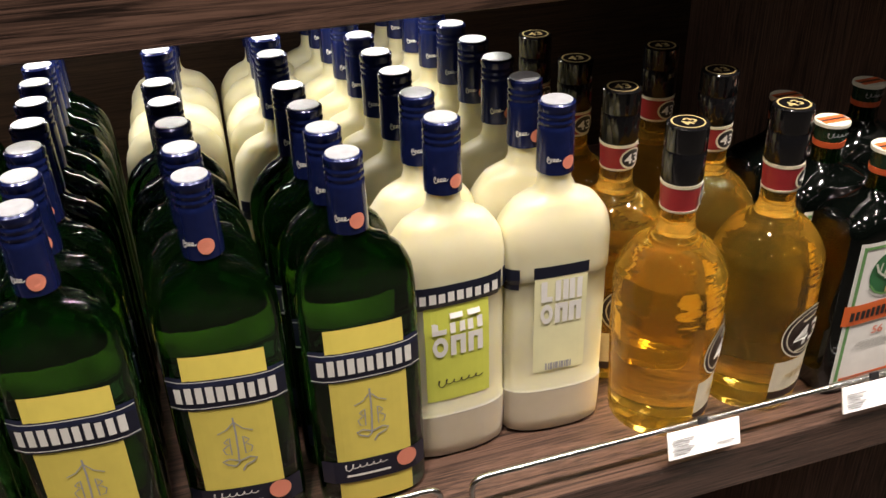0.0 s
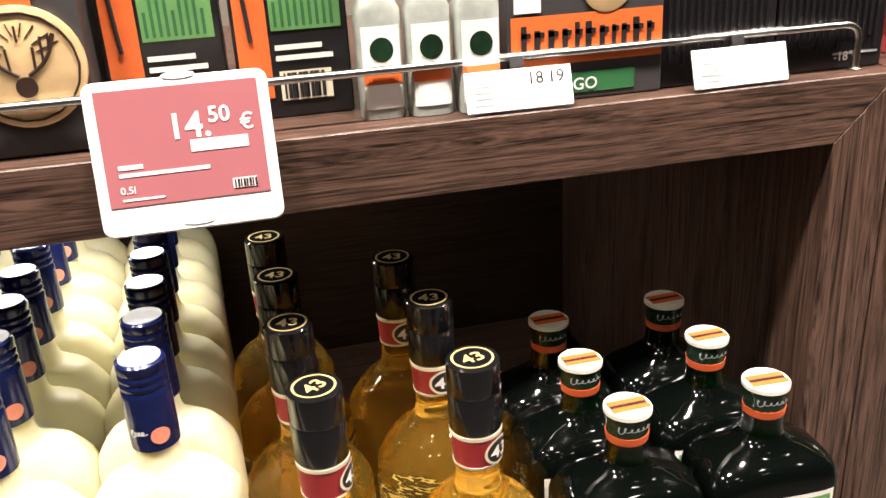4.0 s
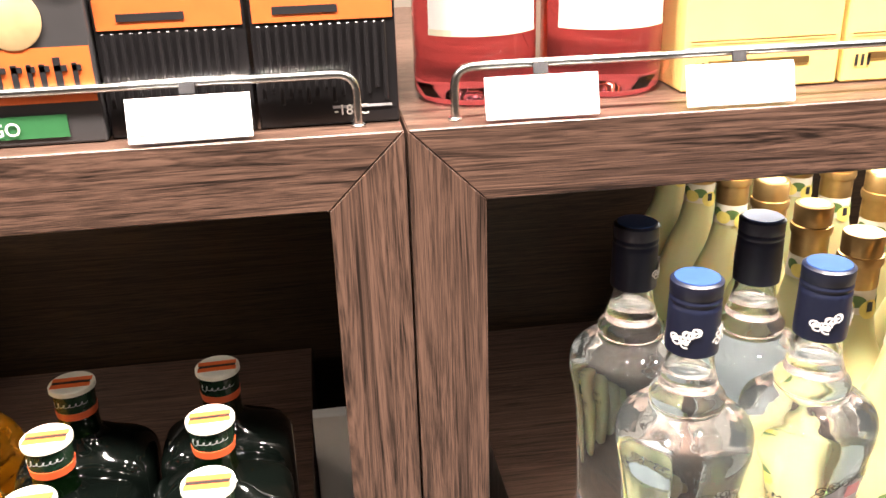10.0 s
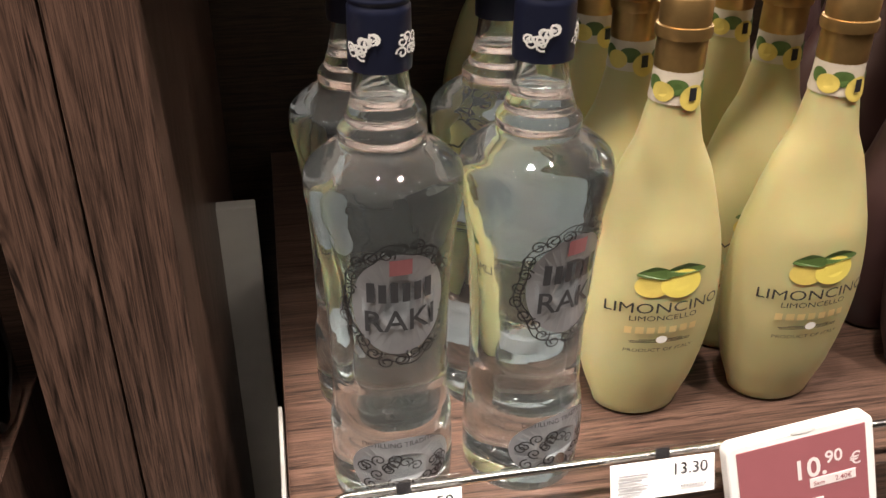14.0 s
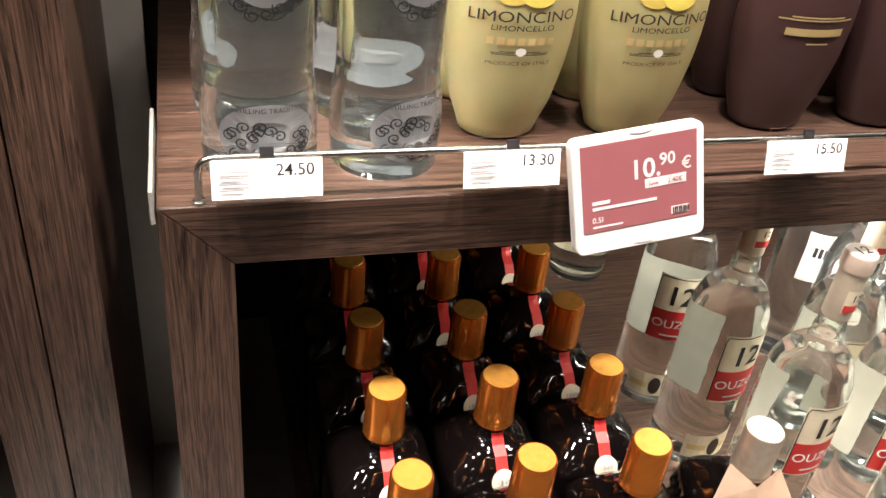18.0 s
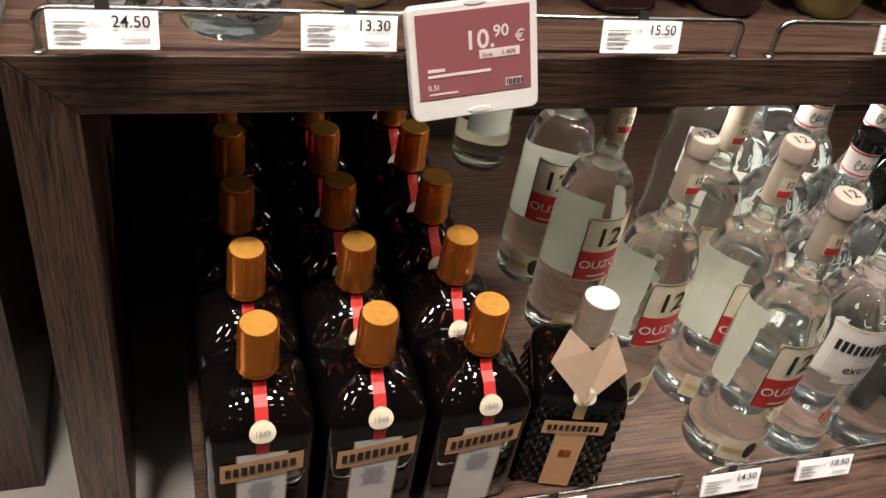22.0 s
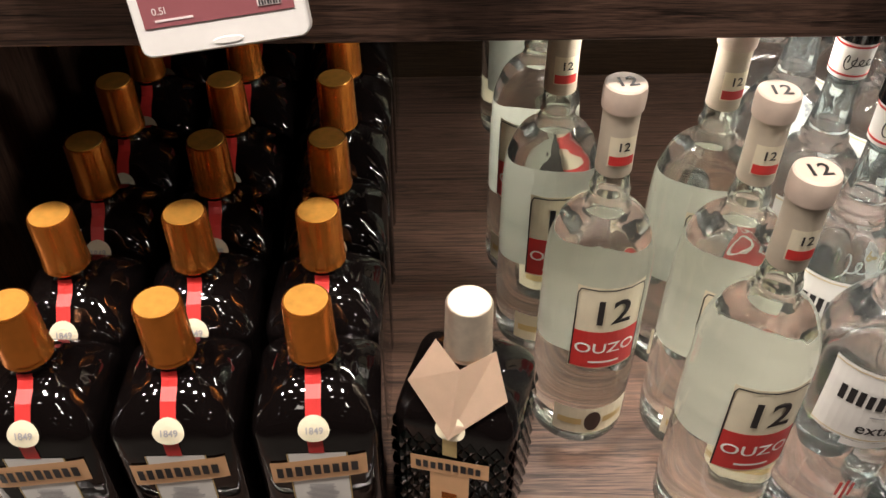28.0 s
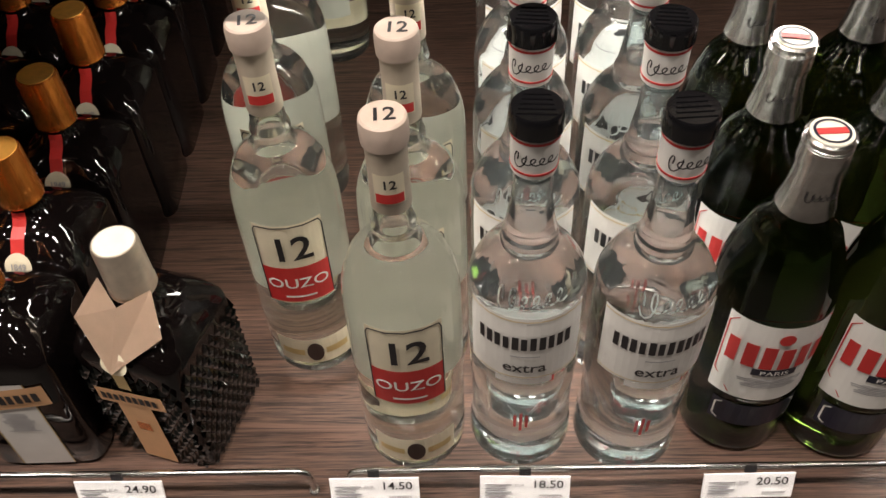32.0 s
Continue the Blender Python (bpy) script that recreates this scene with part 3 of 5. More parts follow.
def green_flask():
    b = thing("liqueur_bottle", 0, 0, 0, "green glass herbal liqueur flask with yellow label and navy cap", "bottle", "green flasks on the table")
    part("glass", loft(FLASK, 40), GREEN_GLASS, b, "dark green glass", 60)
    cap = screw_cap(b, 0.238, 0.292, 0.0168, NAVY_FOIL, CAP_TOP, "cap", label="navy foil screw cap, lamp reflection coloured into its top")
    pr = ring_profile([(0.226, 0.0172), (0.292, 0.0170)])
    part("cap_signature", signature(pr, -0.012, -0.003, 0.2500, 0.0040, 0.0006, 0.0006), PAPER, cap)
    part("seal", disc_patch(pr, 0.004, 0.2480, 0.0058, 0.0058, 0.0006), ORANGE_DOT, cap, "salmon round seal")
    part("label", patch(FLASK, -0.0305, 0.0305, 0.004, 0.167, 0.0004, 0.0), YELLOW, b, "yellow paper label")
    band = part("name_band", patch(FLASK, -0.0425, 0.0425, 0.1235, 0.1500, 0.0009), NAVY, b, "navy name band with white bars")
    block_print(FLASK, -0.0375, 0.0375, 0.1300, 0.1438, 10, PAPER, band, 0.0013, 21, "band_print")
    for zz in (0.1252, 0.1478):
        part("white_line", patch(FLASK, -0.0425, 0.0425, zz, zz + 0.0007, 0.0012), PAPER, band)
    part("monogram", ribbon(FLASK, [(0.0, 0.114), (0.0004, 0.100), (0.0, 0.086), (-0.0008, 0.072), (-0.0040, 0.069), (-0.0100, 0.0715), (-0.0130, 0.0745), (-0.0080, 0.0765), (0.0, 0.0735), (0.0080, 0.0765), (0.0130, 0.0745), (0.0100, 0.0715), (0.0040, 0.069), (0.0008, 0.0640)], 0.0013, 0.0008), GREY_INK, b, "fine line monogram")
    for s in (-1, 1):
        part("monogram_stroke", ribbon(FLASK, [(0.0, 0.110), (s * 0.006, 0.1035), (s * 0.013, 0.1005)], 0.0009, 0.0008), GREY_INK, b)
        part("monogram_loop", ribbon(FLASK, [(s * 0.0050, 0.0960), (s * 0.0052, 0.0800), (s * 0.0095, 0.0815), (s * 0.0110, 0.0860), (s * 0.0080, 0.0885), (s * 0.0055, 0.0890), (s * 0.0095, 0.0925), (s * 0.0060, 0.0955)], 0.0009, 0.0008), GREY_INK, b)
    foot = part("foot_band", patch(FLASK, -0.0425, 0.0425, 0.026, 0.048, 0.0009), NAVY, b)
    part("signature_print", signature(FLASK, -0.026, 0.008, 0.0415, 0.0050, 0.0008, 0.0013, 6), PAPER, foot)
    part("foot_bar", patch(FLASK, -0.024, 0.012, 0.0320, 0.0342, 0.0013), PAPER, foot)
    part("round_seal", disc_patch(FLASK, 0.026, 0.040, 0.0085, 0.0085, 0.0016), ORANGE_DOT, b)
    return b


def lemon_flask(narrow):
    b = thing("liqueur_bottle", 0, 0, 0, "frosted pale yellow lemon liqueur flask with navy cap", "bottle", "pale lemon flasks on the table")
    rows = smooth_profile([(0, 0.041, 0.0220, 2.6), (0.004, 0.0455, 0.0245, 2.9), (0.047, 0.0465, 0.0250, 3.0), (0.049, 0.0455, 0.0243, 3.0), (0.157, 0.0455, 0.0243, 3.0), (0.160, 0.0470, 0.0253, 3.0), (0.190, 0.0470, 0.0253, 3.0),
                               (0.208, 0.0440, 0.0242, 2.7), (0.223, 0.0340, 0.0215, 2.3), (0.231, 0.0200, 0.0175, 2.0), (0.238, 0.0158, 0.0158, 2.0), (0.255, 0.0148, 0.0148, 2.0)])
    part("glass", loft([r for r in rows if r[0] >= 0.047], 40), FROST_LEMON, b, "frosted pale yellow glass", 60)
    part("foot", loft([r for r in rows if r[0] < 0.0469] + [(0.0469, 0.0465, 0.0250, 3.0)], 40), FROST_BASE, b, "clear frosted glass foot", 60)
    cap = screw_cap(b, 0.248, 0.305, 0.0168, NAVY_FOIL, CAP_TOP, label="navy foil screw cap, lamp reflection coloured into its top")
    pr = ring_profile([(0.238, 0.0172), (0.305, 0.0170)])
    part("cap_signature", signature(pr, -0.011, -0.002, 0.2610, 0.0040, 0.0006, 0.0006), PAPER, cap)
    part("seal", disc_patch(pr, 0.006, 0.2585, 0.0056, 0.0056, 0.0006), ORANGE_DOT, cap, "salmon round seal")
    if narrow:
        part("label", patch(rows, -0.0225, 0.0225, 0.068, 0.1625, 0.0004), PALE_LEMON, b, "pale lemon paper label")
        part("name_band", patch(rows, -0.0232, 0.0232, 0.1630, 0.1735, 0.0006), NAVY, b, "small navy name band")
        part("side_band", patch(rows, -0.0445, -0.034, 0.152, 0.1725, 0.0007), NAVY, b)
        w, code = 0.017, patch(rows, -0.012, -0.0112, 0.070, 0.077, 0.0009, 0, None, 1, 1)
        for i in range(14):
            patch(rows, -0.011 + i * 0.0016, -0.0103 + i * 0.0016 + 0.0004 * (i % 3), 0.070, 0.077, 0.0009, 0, code, 1, 1)
        part("barcode", code, GREY_INK, b)
    else:
        part("label", patch(rows, -0.0270, 0.0270, 0.064, 0.158, 0.0004, 0.0), LIME, b, "lime and yellow paper label")
        part("name_band", patch(rows, -0.0445, 0.0445, 0.155, 0.1765, 0.0007), NAVY, b, "navy name band with white print")
        block_print(rows, -0.0370, 0.0370, 0.1612, 0.1702, 10, PAPER, b, 0.0011, 22, "band_print")
        w = 0.021
        part("signature", signature(rows, -0.019, 0.019, 0.0820, 0.0060, 0.0008, 0.0009, 6), INK, b, "thin black signature stroke")
    bm = bmesh.new()
    for k, zz in enumerate((0.1400, 0.1180) if narrow else (0.1310, 0.1090)):
        for i in range(3):
            u = -w + i * w * 0.70
            if k == 0 and i == 0:
                patch(rows, u, u + 0.005, zz, zz + 0.0195, 0.0010, 0, bm, 2, 1)
                patch(rows, u, u + w * 0.55, zz, zz + 0.005, 0.0010, 0, bm, 3, 1)
            elif k == 1 and i == 0:
                disc_patch(rows, u + w * 0.29, zz + 0.0098, w * 0.30, 0.0098, 0.0010, bm, 20, 0.45)
            else:
                for s in (0, 1):
                    patch(rows, u + s * w * 0.38, u + s * w * 0.38 + 0.0045, zz, zz + 0.0195, 0.0010, 0, bm, 2, 1)
                patch(rows, u, u + w * 0.5, zz + 0.0140, zz + 0.0195, 0.0010, 0, bm, 3, 1)
    part("big_print", bm, PAPER, b, "large white block print")
    return b


def amber_bottle():
    b = thing("liqueur_bottle", 0, 0, 0, "amber liqueur bottle with ribbed shoulders and black cap", "bottle", "amber bottles on the table")
    rows = smooth_profile(ring_profile([(0, 0.034), (0.005, 0.0395), (0.02, 0.0405), (0.075, 0.0425), (0.100, 0.0432), (0.118, 0.0431), (0.126, 0.0434), (0.132, 0.0430), (0.138, 0.0433), (0.144, 0.0427), (0.150, 0.0425), (0.158, 0.0405),
                                            (0.172, 0.0330), (0.184, 0.0235), (0.193, 0.0172), (0.204, 0.0155), (0.236, 0.0150)]))
    bm = loft(rows, 72)
    for v in bm.verts:
        r = math.hypot(v.co.x, v.co.y)
        if 0.092 < v.co.z < 0.182 and r > 0.02:
            a = math.atan2(v.co.y, v.co.x)
            k = 1 + 0.0020 * math.sin(4 * a + 330 * v.co.z) + (0.008 * noise.noise((a * 34, v.co.z * 900, 4.1)) if -1.7 < a < -0.7 else 0.0)
            v.co.x, v.co.y = v.co.x * k, v.co.y * k
    see_through(part("glass", bm, AMBER, b, "ribbed amber glass full of liqueur", 60))
    cap = part("cap", turned([(0.2362, 0.0172), (0.2375, 0.0180), (0.262, 0.0180), (0.263, 0.0176), (0.264, 0.0180), (0.283, 0.0180), (0.284, 0.0170)], 36), BLACK_CAP, b, "tall glossy black cap", 35)
    part("cap_ring", flat_ring(0.0108, 0.0122, 0.2843), GOLD_INK, cap)
    part("cap_number", flat_word("43", 0, -0.0048, 0.0095, 0.2843), GOLD_INK, cap)
    pr = ring_profile([(0.210, 0.0160), (0.236, 0.0172)])
    part("neck_label", loft([(0.2135, 0.0163, 0.0163, 2), (0.2335, 0.0175, 0.0175, 2)], 30), MAROON, b, "maroon neck label with cream edges", 40)
    part("neck_edge", turned([(0.2115, 0.0163), (0.2135, 0.0168)], 30), CREAM, b)
    part("neck_edge", turned([(0.2335, 0.0179), (0.2360, 0.0181)], 30), CREAM, b)
    bm = disc_patch(pr, 0.006, 0.2235, 0.0098, 0.0098, 0.0014, None, 24, 0.84)
    part("neck_roundel", bm, CREAM, b)
    part("neck_roundel_field", disc_patch(pr, 0.006, 0.2235, 0.0082, 0.0082, 0.0013), INK, b)
    part("neck_number", word_patch(pr, "43", 0.006, 0.2190, 0.0088, 0.0018), PAPER, b)
    part("roundel", disc_patch(rows, 0.004, 0.0870, 0.0258, 0.0262, 0.0007, None, 36), EMBLEM, b, "dark brown round emblem field")
    for ru, hole in ((0.0256, 0.955), (0.0215, 0.945)):
        part("roundel_ring", disc_patch(rows, 0.004, 0.0870, ru, ru * 1.015, 0.0010, None, 36, hole), CREAM, b, "thin cream ring of the emblem")
    part("emblem_number", word_patch(rows, "43", 0.004, 0.0775, 0.0195, 0.0022, 0.12, None, 1.1), PAPER, b, "pale number on the emblem")
    for zz, half in ((0.1010, 0.0085), (0.0695, 0.0115)):
        part("emblem_bar", patch(rows, 0.004 - half, 0.004 + half, zz, zz + 0.0022, 0.0013, 0.002, None, 6, 1), CREAM, b)
    part("foot_label", patch(rows, -0.022, 0.030, 0.0265, 0.0600, 0.0005), CREAM, b, "cream foot label")
    part("foot_band", patch(rows, -0.022, 0.030, 0.0180, 0.0262, 0.0006), EMBLEM, b)
    part("small_print", bars(rows, 0.006, 0.046, 0.034, 0.0010, 4, 0.0009), GOLD_INK, b)
    return b


SQUARE = smooth_profile([(0, 0.0420, 0.0275, 5), (0.004, 0.0450, 0.0300, 5.5), (0.171, 0.0450, 0.0300, 5.5), (0.180, 0.0432, 0.0290, 4.5), (0.188, 0.0380, 0.0265, 3.2), (0.197, 0.0255, 0.0210, 2.4), (0.204, 0.0170, 0.0168, 2), (0.209, 0.0148, 0.0148, 2), (0.232, 0.0142, 0.0142, 2)])


def herbal_bottle():
    b = thing("liqueur_bottle", 0, 0, 0, "square near-black green herbal liqueur bottle with bordered label", "bottle", "square herbal bottles on the table")
    part("glass", loft(SQUARE, 44), BLACK_GLASS, b, "near-black green glass", 60)
    cap = part("cap", turned([(0.2395, 0.0160), (0.2398, 0.0176), (0.2428, 0.0176), (0.2436, 0.0168)], 32), WHITE_CAP, b, "off-white metal cap", 35)
    bm = box(-0.0125, 0.0125, -0.0068, -0.0022, 0.2434, 0.2440)
    box(-0.0125, 0.0125, 0.0008, 0.0056, 0.2434, 0.2440, 0, bm)
    part("cap_print", bm, ORANGE, cap, "orange cap stripes")
    part("cap_bar", box(-0.0120, 0.0120, -0.0020, 0.0006, 0.2434, 0.2441), INK, cap)
    part("neck", turned([(0.2050, 0.0165), (0.2090, 0.0154), (0.2194, 0.0150)], 30), GREEN_GLASS, b, "green glass neck", 40)
    part("sleeve_signature", signature(ring_profile([(0.22, 0.0158), (0.24, 0.0160)]), -0.012, 0.010, 0.2325, 0.0040, 0.0005, 0.0008, 6), GREY_INK, b)
    part("neck_sleeve", turned([(0.2256, 0.0153), (0.2270, 0.0156), (0.2205, 0.0153), (0.2330, 0.0156), (0.2394, 0.0160)], 30), SLEEVE, b, "dark green neck sleeve", 40)
    part("neck_ring", loft([(0.2196, 0.0155, 0.0155, 2), (0.2252, 0.0160, 0.0160, 2)], 30), RED_ORANGE, b, "orange neck ring", 40)
    S = SQUARE
    part("label", patch(S, -0.0365, 0.0365, 0.012, 0.168, 0.0005, 0.0, None, 14, 6), PAPER, b, "white paper label with green border")
    bm = bmesh.new()
    for s in (-1, 1):
        patch(S, s * 0.0335, s * 0.0305, 0.016, 0.1645, 0.0009, 0, bm, 1, 6)
    patch(S, -0.0335, 0.0335, 0.1615, 0.1645, 0.0009, 0, bm)
    bmesh.ops.recalc_face_normals(bm, faces=bm.faces)
    part("label_border", bm, GREEN_INK, b)
    part("emblem", disc_patch(S, 0.0, 0.134, 0.0225, 0.0235, 0.0009, None, 30), DEEP_GREEN, b, "dark green round emblem")
    part("emblem_glow", disc_patch(S, 0.000, 0.1445, 0.0085, 0.0075, 0.0012, None, 26), GREEN_INK, b)
    for k in (-1, 1):
        part("ear", disc_patch(S, k * 0.0050, 0.1285, 0.0026, 0.0012, 0.0015, None, 10), STAG, b)
    part("stag_neck", ribbon(S, [(0, 0.1190), (0, 0.1125)], 0.0075, 0.0015), GOLD_INK, b)
    part("cross_print", ribbon(S, [(0, 0.137), (0, 0.149)], 0.0014, 0.0016), PAPER, b)
    part("cross_bar", ribbon(S, [(-0.0036, 0.1452), (0.0036, 0.1452)], 0.0014, 0.0017), PAPER, b)
    part("stag_head", disc_patch(S, 0, 0.1245, 0.0030, 0.0066, 0.0016, None, 16), STAG, b, "pale stag head print")
    for k in (-1, 1):
        part("antler", ribbon(S, [(k * 0.003, 0.1295), (k * 0.009, 0.1315), (k * 0.015, 0.1365), (k * 0.0185, 0.1455)], 0.0020, 0.0016), STAG, b)
        for u, z0, z1 in ((0.0085, 0.1315, 0.1405), (0.0135, 0.1350, 0.1455)):
            part("antler_tine", ribbon(S, [(k * u, z0), (k * (u - 0.001), z1)], 0.0014, 0.0017), STAG, b)
    part("wreath", ribbon(S, [(-0.0205, 0.1235), (-0.0140, 0.1150), (-0.0060, 0.1112), (0.0060, 0.1112), (0.0140, 0.1150), (0.0205, 0.1235)], 0.0022, 0.0014), GREEN_INK, b)
    part("name_band", patch(S, -0.0385, 0.0385, 0.0825, 0.1045, 0.0013, 0.003, None, 14, 2), ORANGE, b, "orange slanted name band")
    block_print(S, -0.0325, 0.0330, 0.0880, 0.0985, 13, INK, b, 0.0018, 5, "name_print", 0.003)
    part("volume_print", word_patch(S, "56", 0.0, 0.066, 0.0085, 0.0010), ORANGE_DOT, b)
    part("small_print", bars(S, 0.0, 0.060, 0.050, 0.0006, 9, 0.0009, None, 3), PALE_INK, b)
    part("foot_line", patch(S, -0.029, 0.029, 0.016, 0.0195, 0.0009), ORANGE, b)
    return b


def anise_bottle():
    b = thing("spirit_bottle", 0, 0, 0, "clear aniseed spirit bottle with navy cap and grey etched label", "bottle", "clear aniseed bottles on the table")
    rows = smooth_profile(ring_profile([(0, 0.031), (0.003, 0.0345), (0.030, 0.0352), (0.056, 0.0345), (0.064, 0.0330), (0.074, 0.0322), (0.120, 0.0325), (0.165, 0.0342), (0.192, 0.0372), (0.208, 0.0398), (0.217, 0.0395), (0.223, 0.0372), (0.229, 0.0310), (0.234, 0.0250), (0.2365, 0.0232), (0.238, 0.0240), (0.243, 0.0238), (0.249, 0.0208), (0.262, 0.0168), (0.275, 0.0150), (0.285, 0.0145)]))
    see_through(part("glass", loft(rows, 56), CLEAR, b, "clear glass full of spirit", 60))
    see_through(part("headspace", loft(smooth_profile(ring_profile([(0.2590, 0.0140), (0.261, 0.0148), (0.270, 0.0128), (0.280, 0.0120)])), 30, None, True), CLEAR, b, "air above the liquid", 60))
    cap = screw_cap(b, 0.275, 0.322, 0.0172, NAVY, BLUE_TOP, rims=2, label="navy screw cap with blue top")
    pr = ring_profile([(0.275, 0.0176), (0.322, 0.0176)])
    rnd = random.Random(2)
    for u0 in (-0.0120, 0.0120):
        for k in range(9):
            cu, cz, d = u0 + rnd.uniform(-0.0070, 0.0070), 0.2885 + rnd.uniform(-0.0050, 0.0050), rnd.choice((-1, 1))
            part("cap_scroll", ribbon(pr, [(cu + (0.0006 + 0.00022 * i) * math.cos(d * 0.62 * i + k), cz + (0.0006 + 0.00022 * i) * math.sin(d * 0.62 * i + k)) for i in range(13)], 0.0011, 0.0005 + 0.0001 * k), PAPER, cap)
    part("label", disc_patch(rows, 0, 0.1545, 0.0245, 0.0330, 0.0005, None, 34), SILVER_PRINT, b, "silver-grey etched label")
    for k in range(24):
        a = 2 * math.pi * k / 24
        r = 1.06 + 0.07 * math.sin(6 * a)
        pts = [(0.0262 * r * math.cos(a) + (0.0012 + 0.00022 * i) * math.cos(a + (-1) ** k * 0.62 * i), 0.1545 + 0.0345 * r * math.sin(a) + (0.0012 + 0.00022 * i) * math.sin(a + (-1) ** k * 0.62 * i)) for i in range(15)]
        part("scroll", ribbon(rows, pts, 0.0008, 0.0009), INK, b)
    for k, r in ((0, 1.0), (1, 1.13)):
        part("scroll_line", ribbon(rows, [(0.0262 * (r + 0.05 * math.sin(8 * 0.1309 * i)) * math.cos(0.1309 * i), 0.1545 + 0.0345 * (r + 0.05 * math.sin(8 * 0.1309 * i)) * math.sin(0.1309 * i)) for i in range(49)], 0.0007, 0.0010), INK, b)
    part("seal", patch(rows, -0.0055, 0.0055, 0.1745, 0.1845, 0.0011, 0, None, 3, 2), PINK, b)
    block_print(rows, -0.0165, 0.0180, 0.1570, 0.1700, 6, DARK_PRINT, b, 0.0012, 8, "name_print")
    part("kind_print", word_patch(rows, "RAKI", 0.0, 0.1380, 0.0138, 0.0012, 0, None, 0.88), DARK_PRINT, b, "dark grey capitals")
    part("foot_label", disc_patch(rows, 0, 0.0385, 0.0300, 0.0225, 0.0005, None, 30), SILVER_PRINT, b, "silver-grey pictorial foot label")
    part("small_print_line", word_patch(rows, "DISTILLING TRADITION", 0.0, 0.0560, 0.0030, 0.0012), INK, b)
    for k in range(26):
        a, q = rnd.uniform(0, 2 * math.pi), math.sqrt(rnd.uniform(0.12, 1))
        cu, cz, d = 0.027 * q * math.cos(a), 0.0345 + 0.0165 * q * math.sin(a), rnd.choice((-1, 1))
        part("foot_scroll", ribbon(rows, [(cu + (0.0008 + 0.00026 * i) * math.cos(a + d * 0.6 * i), cz + (0.0008 + 0.00024 * i) * math.sin(a + d * 0.6 * i)) for i in range(15)], 0.0009, 0.0009), INK, b)
    part("drop_print", disc_patch(rows, 0, 0.026, 0.0040, 0.0060, 0.0019, None, 14), SILVER, b)
    return b


AMPHORA = smooth_profile([(0, 0.0230, 0.0165, 2.0), (0.003, 0.0265, 0.0190, 2.0), (0.030, 0.0350, 0.0240, 2.0), (0.065, 0.0410, 0.0275, 2.0), (0.098, 0.0430, 0.0285, 2.0), (0.130, 0.0405, 0.0272, 2.0), (0.165, 0.0335, 0.0240, 2.0), (0.200, 0.0245, 0.0200, 2.0),
                              (0.228, 0.0178, 0.0165, 2.0), (0.245, 0.0150, 0.0150, 2.0), (0.262, 0.0140, 0.0140, 2.0)])


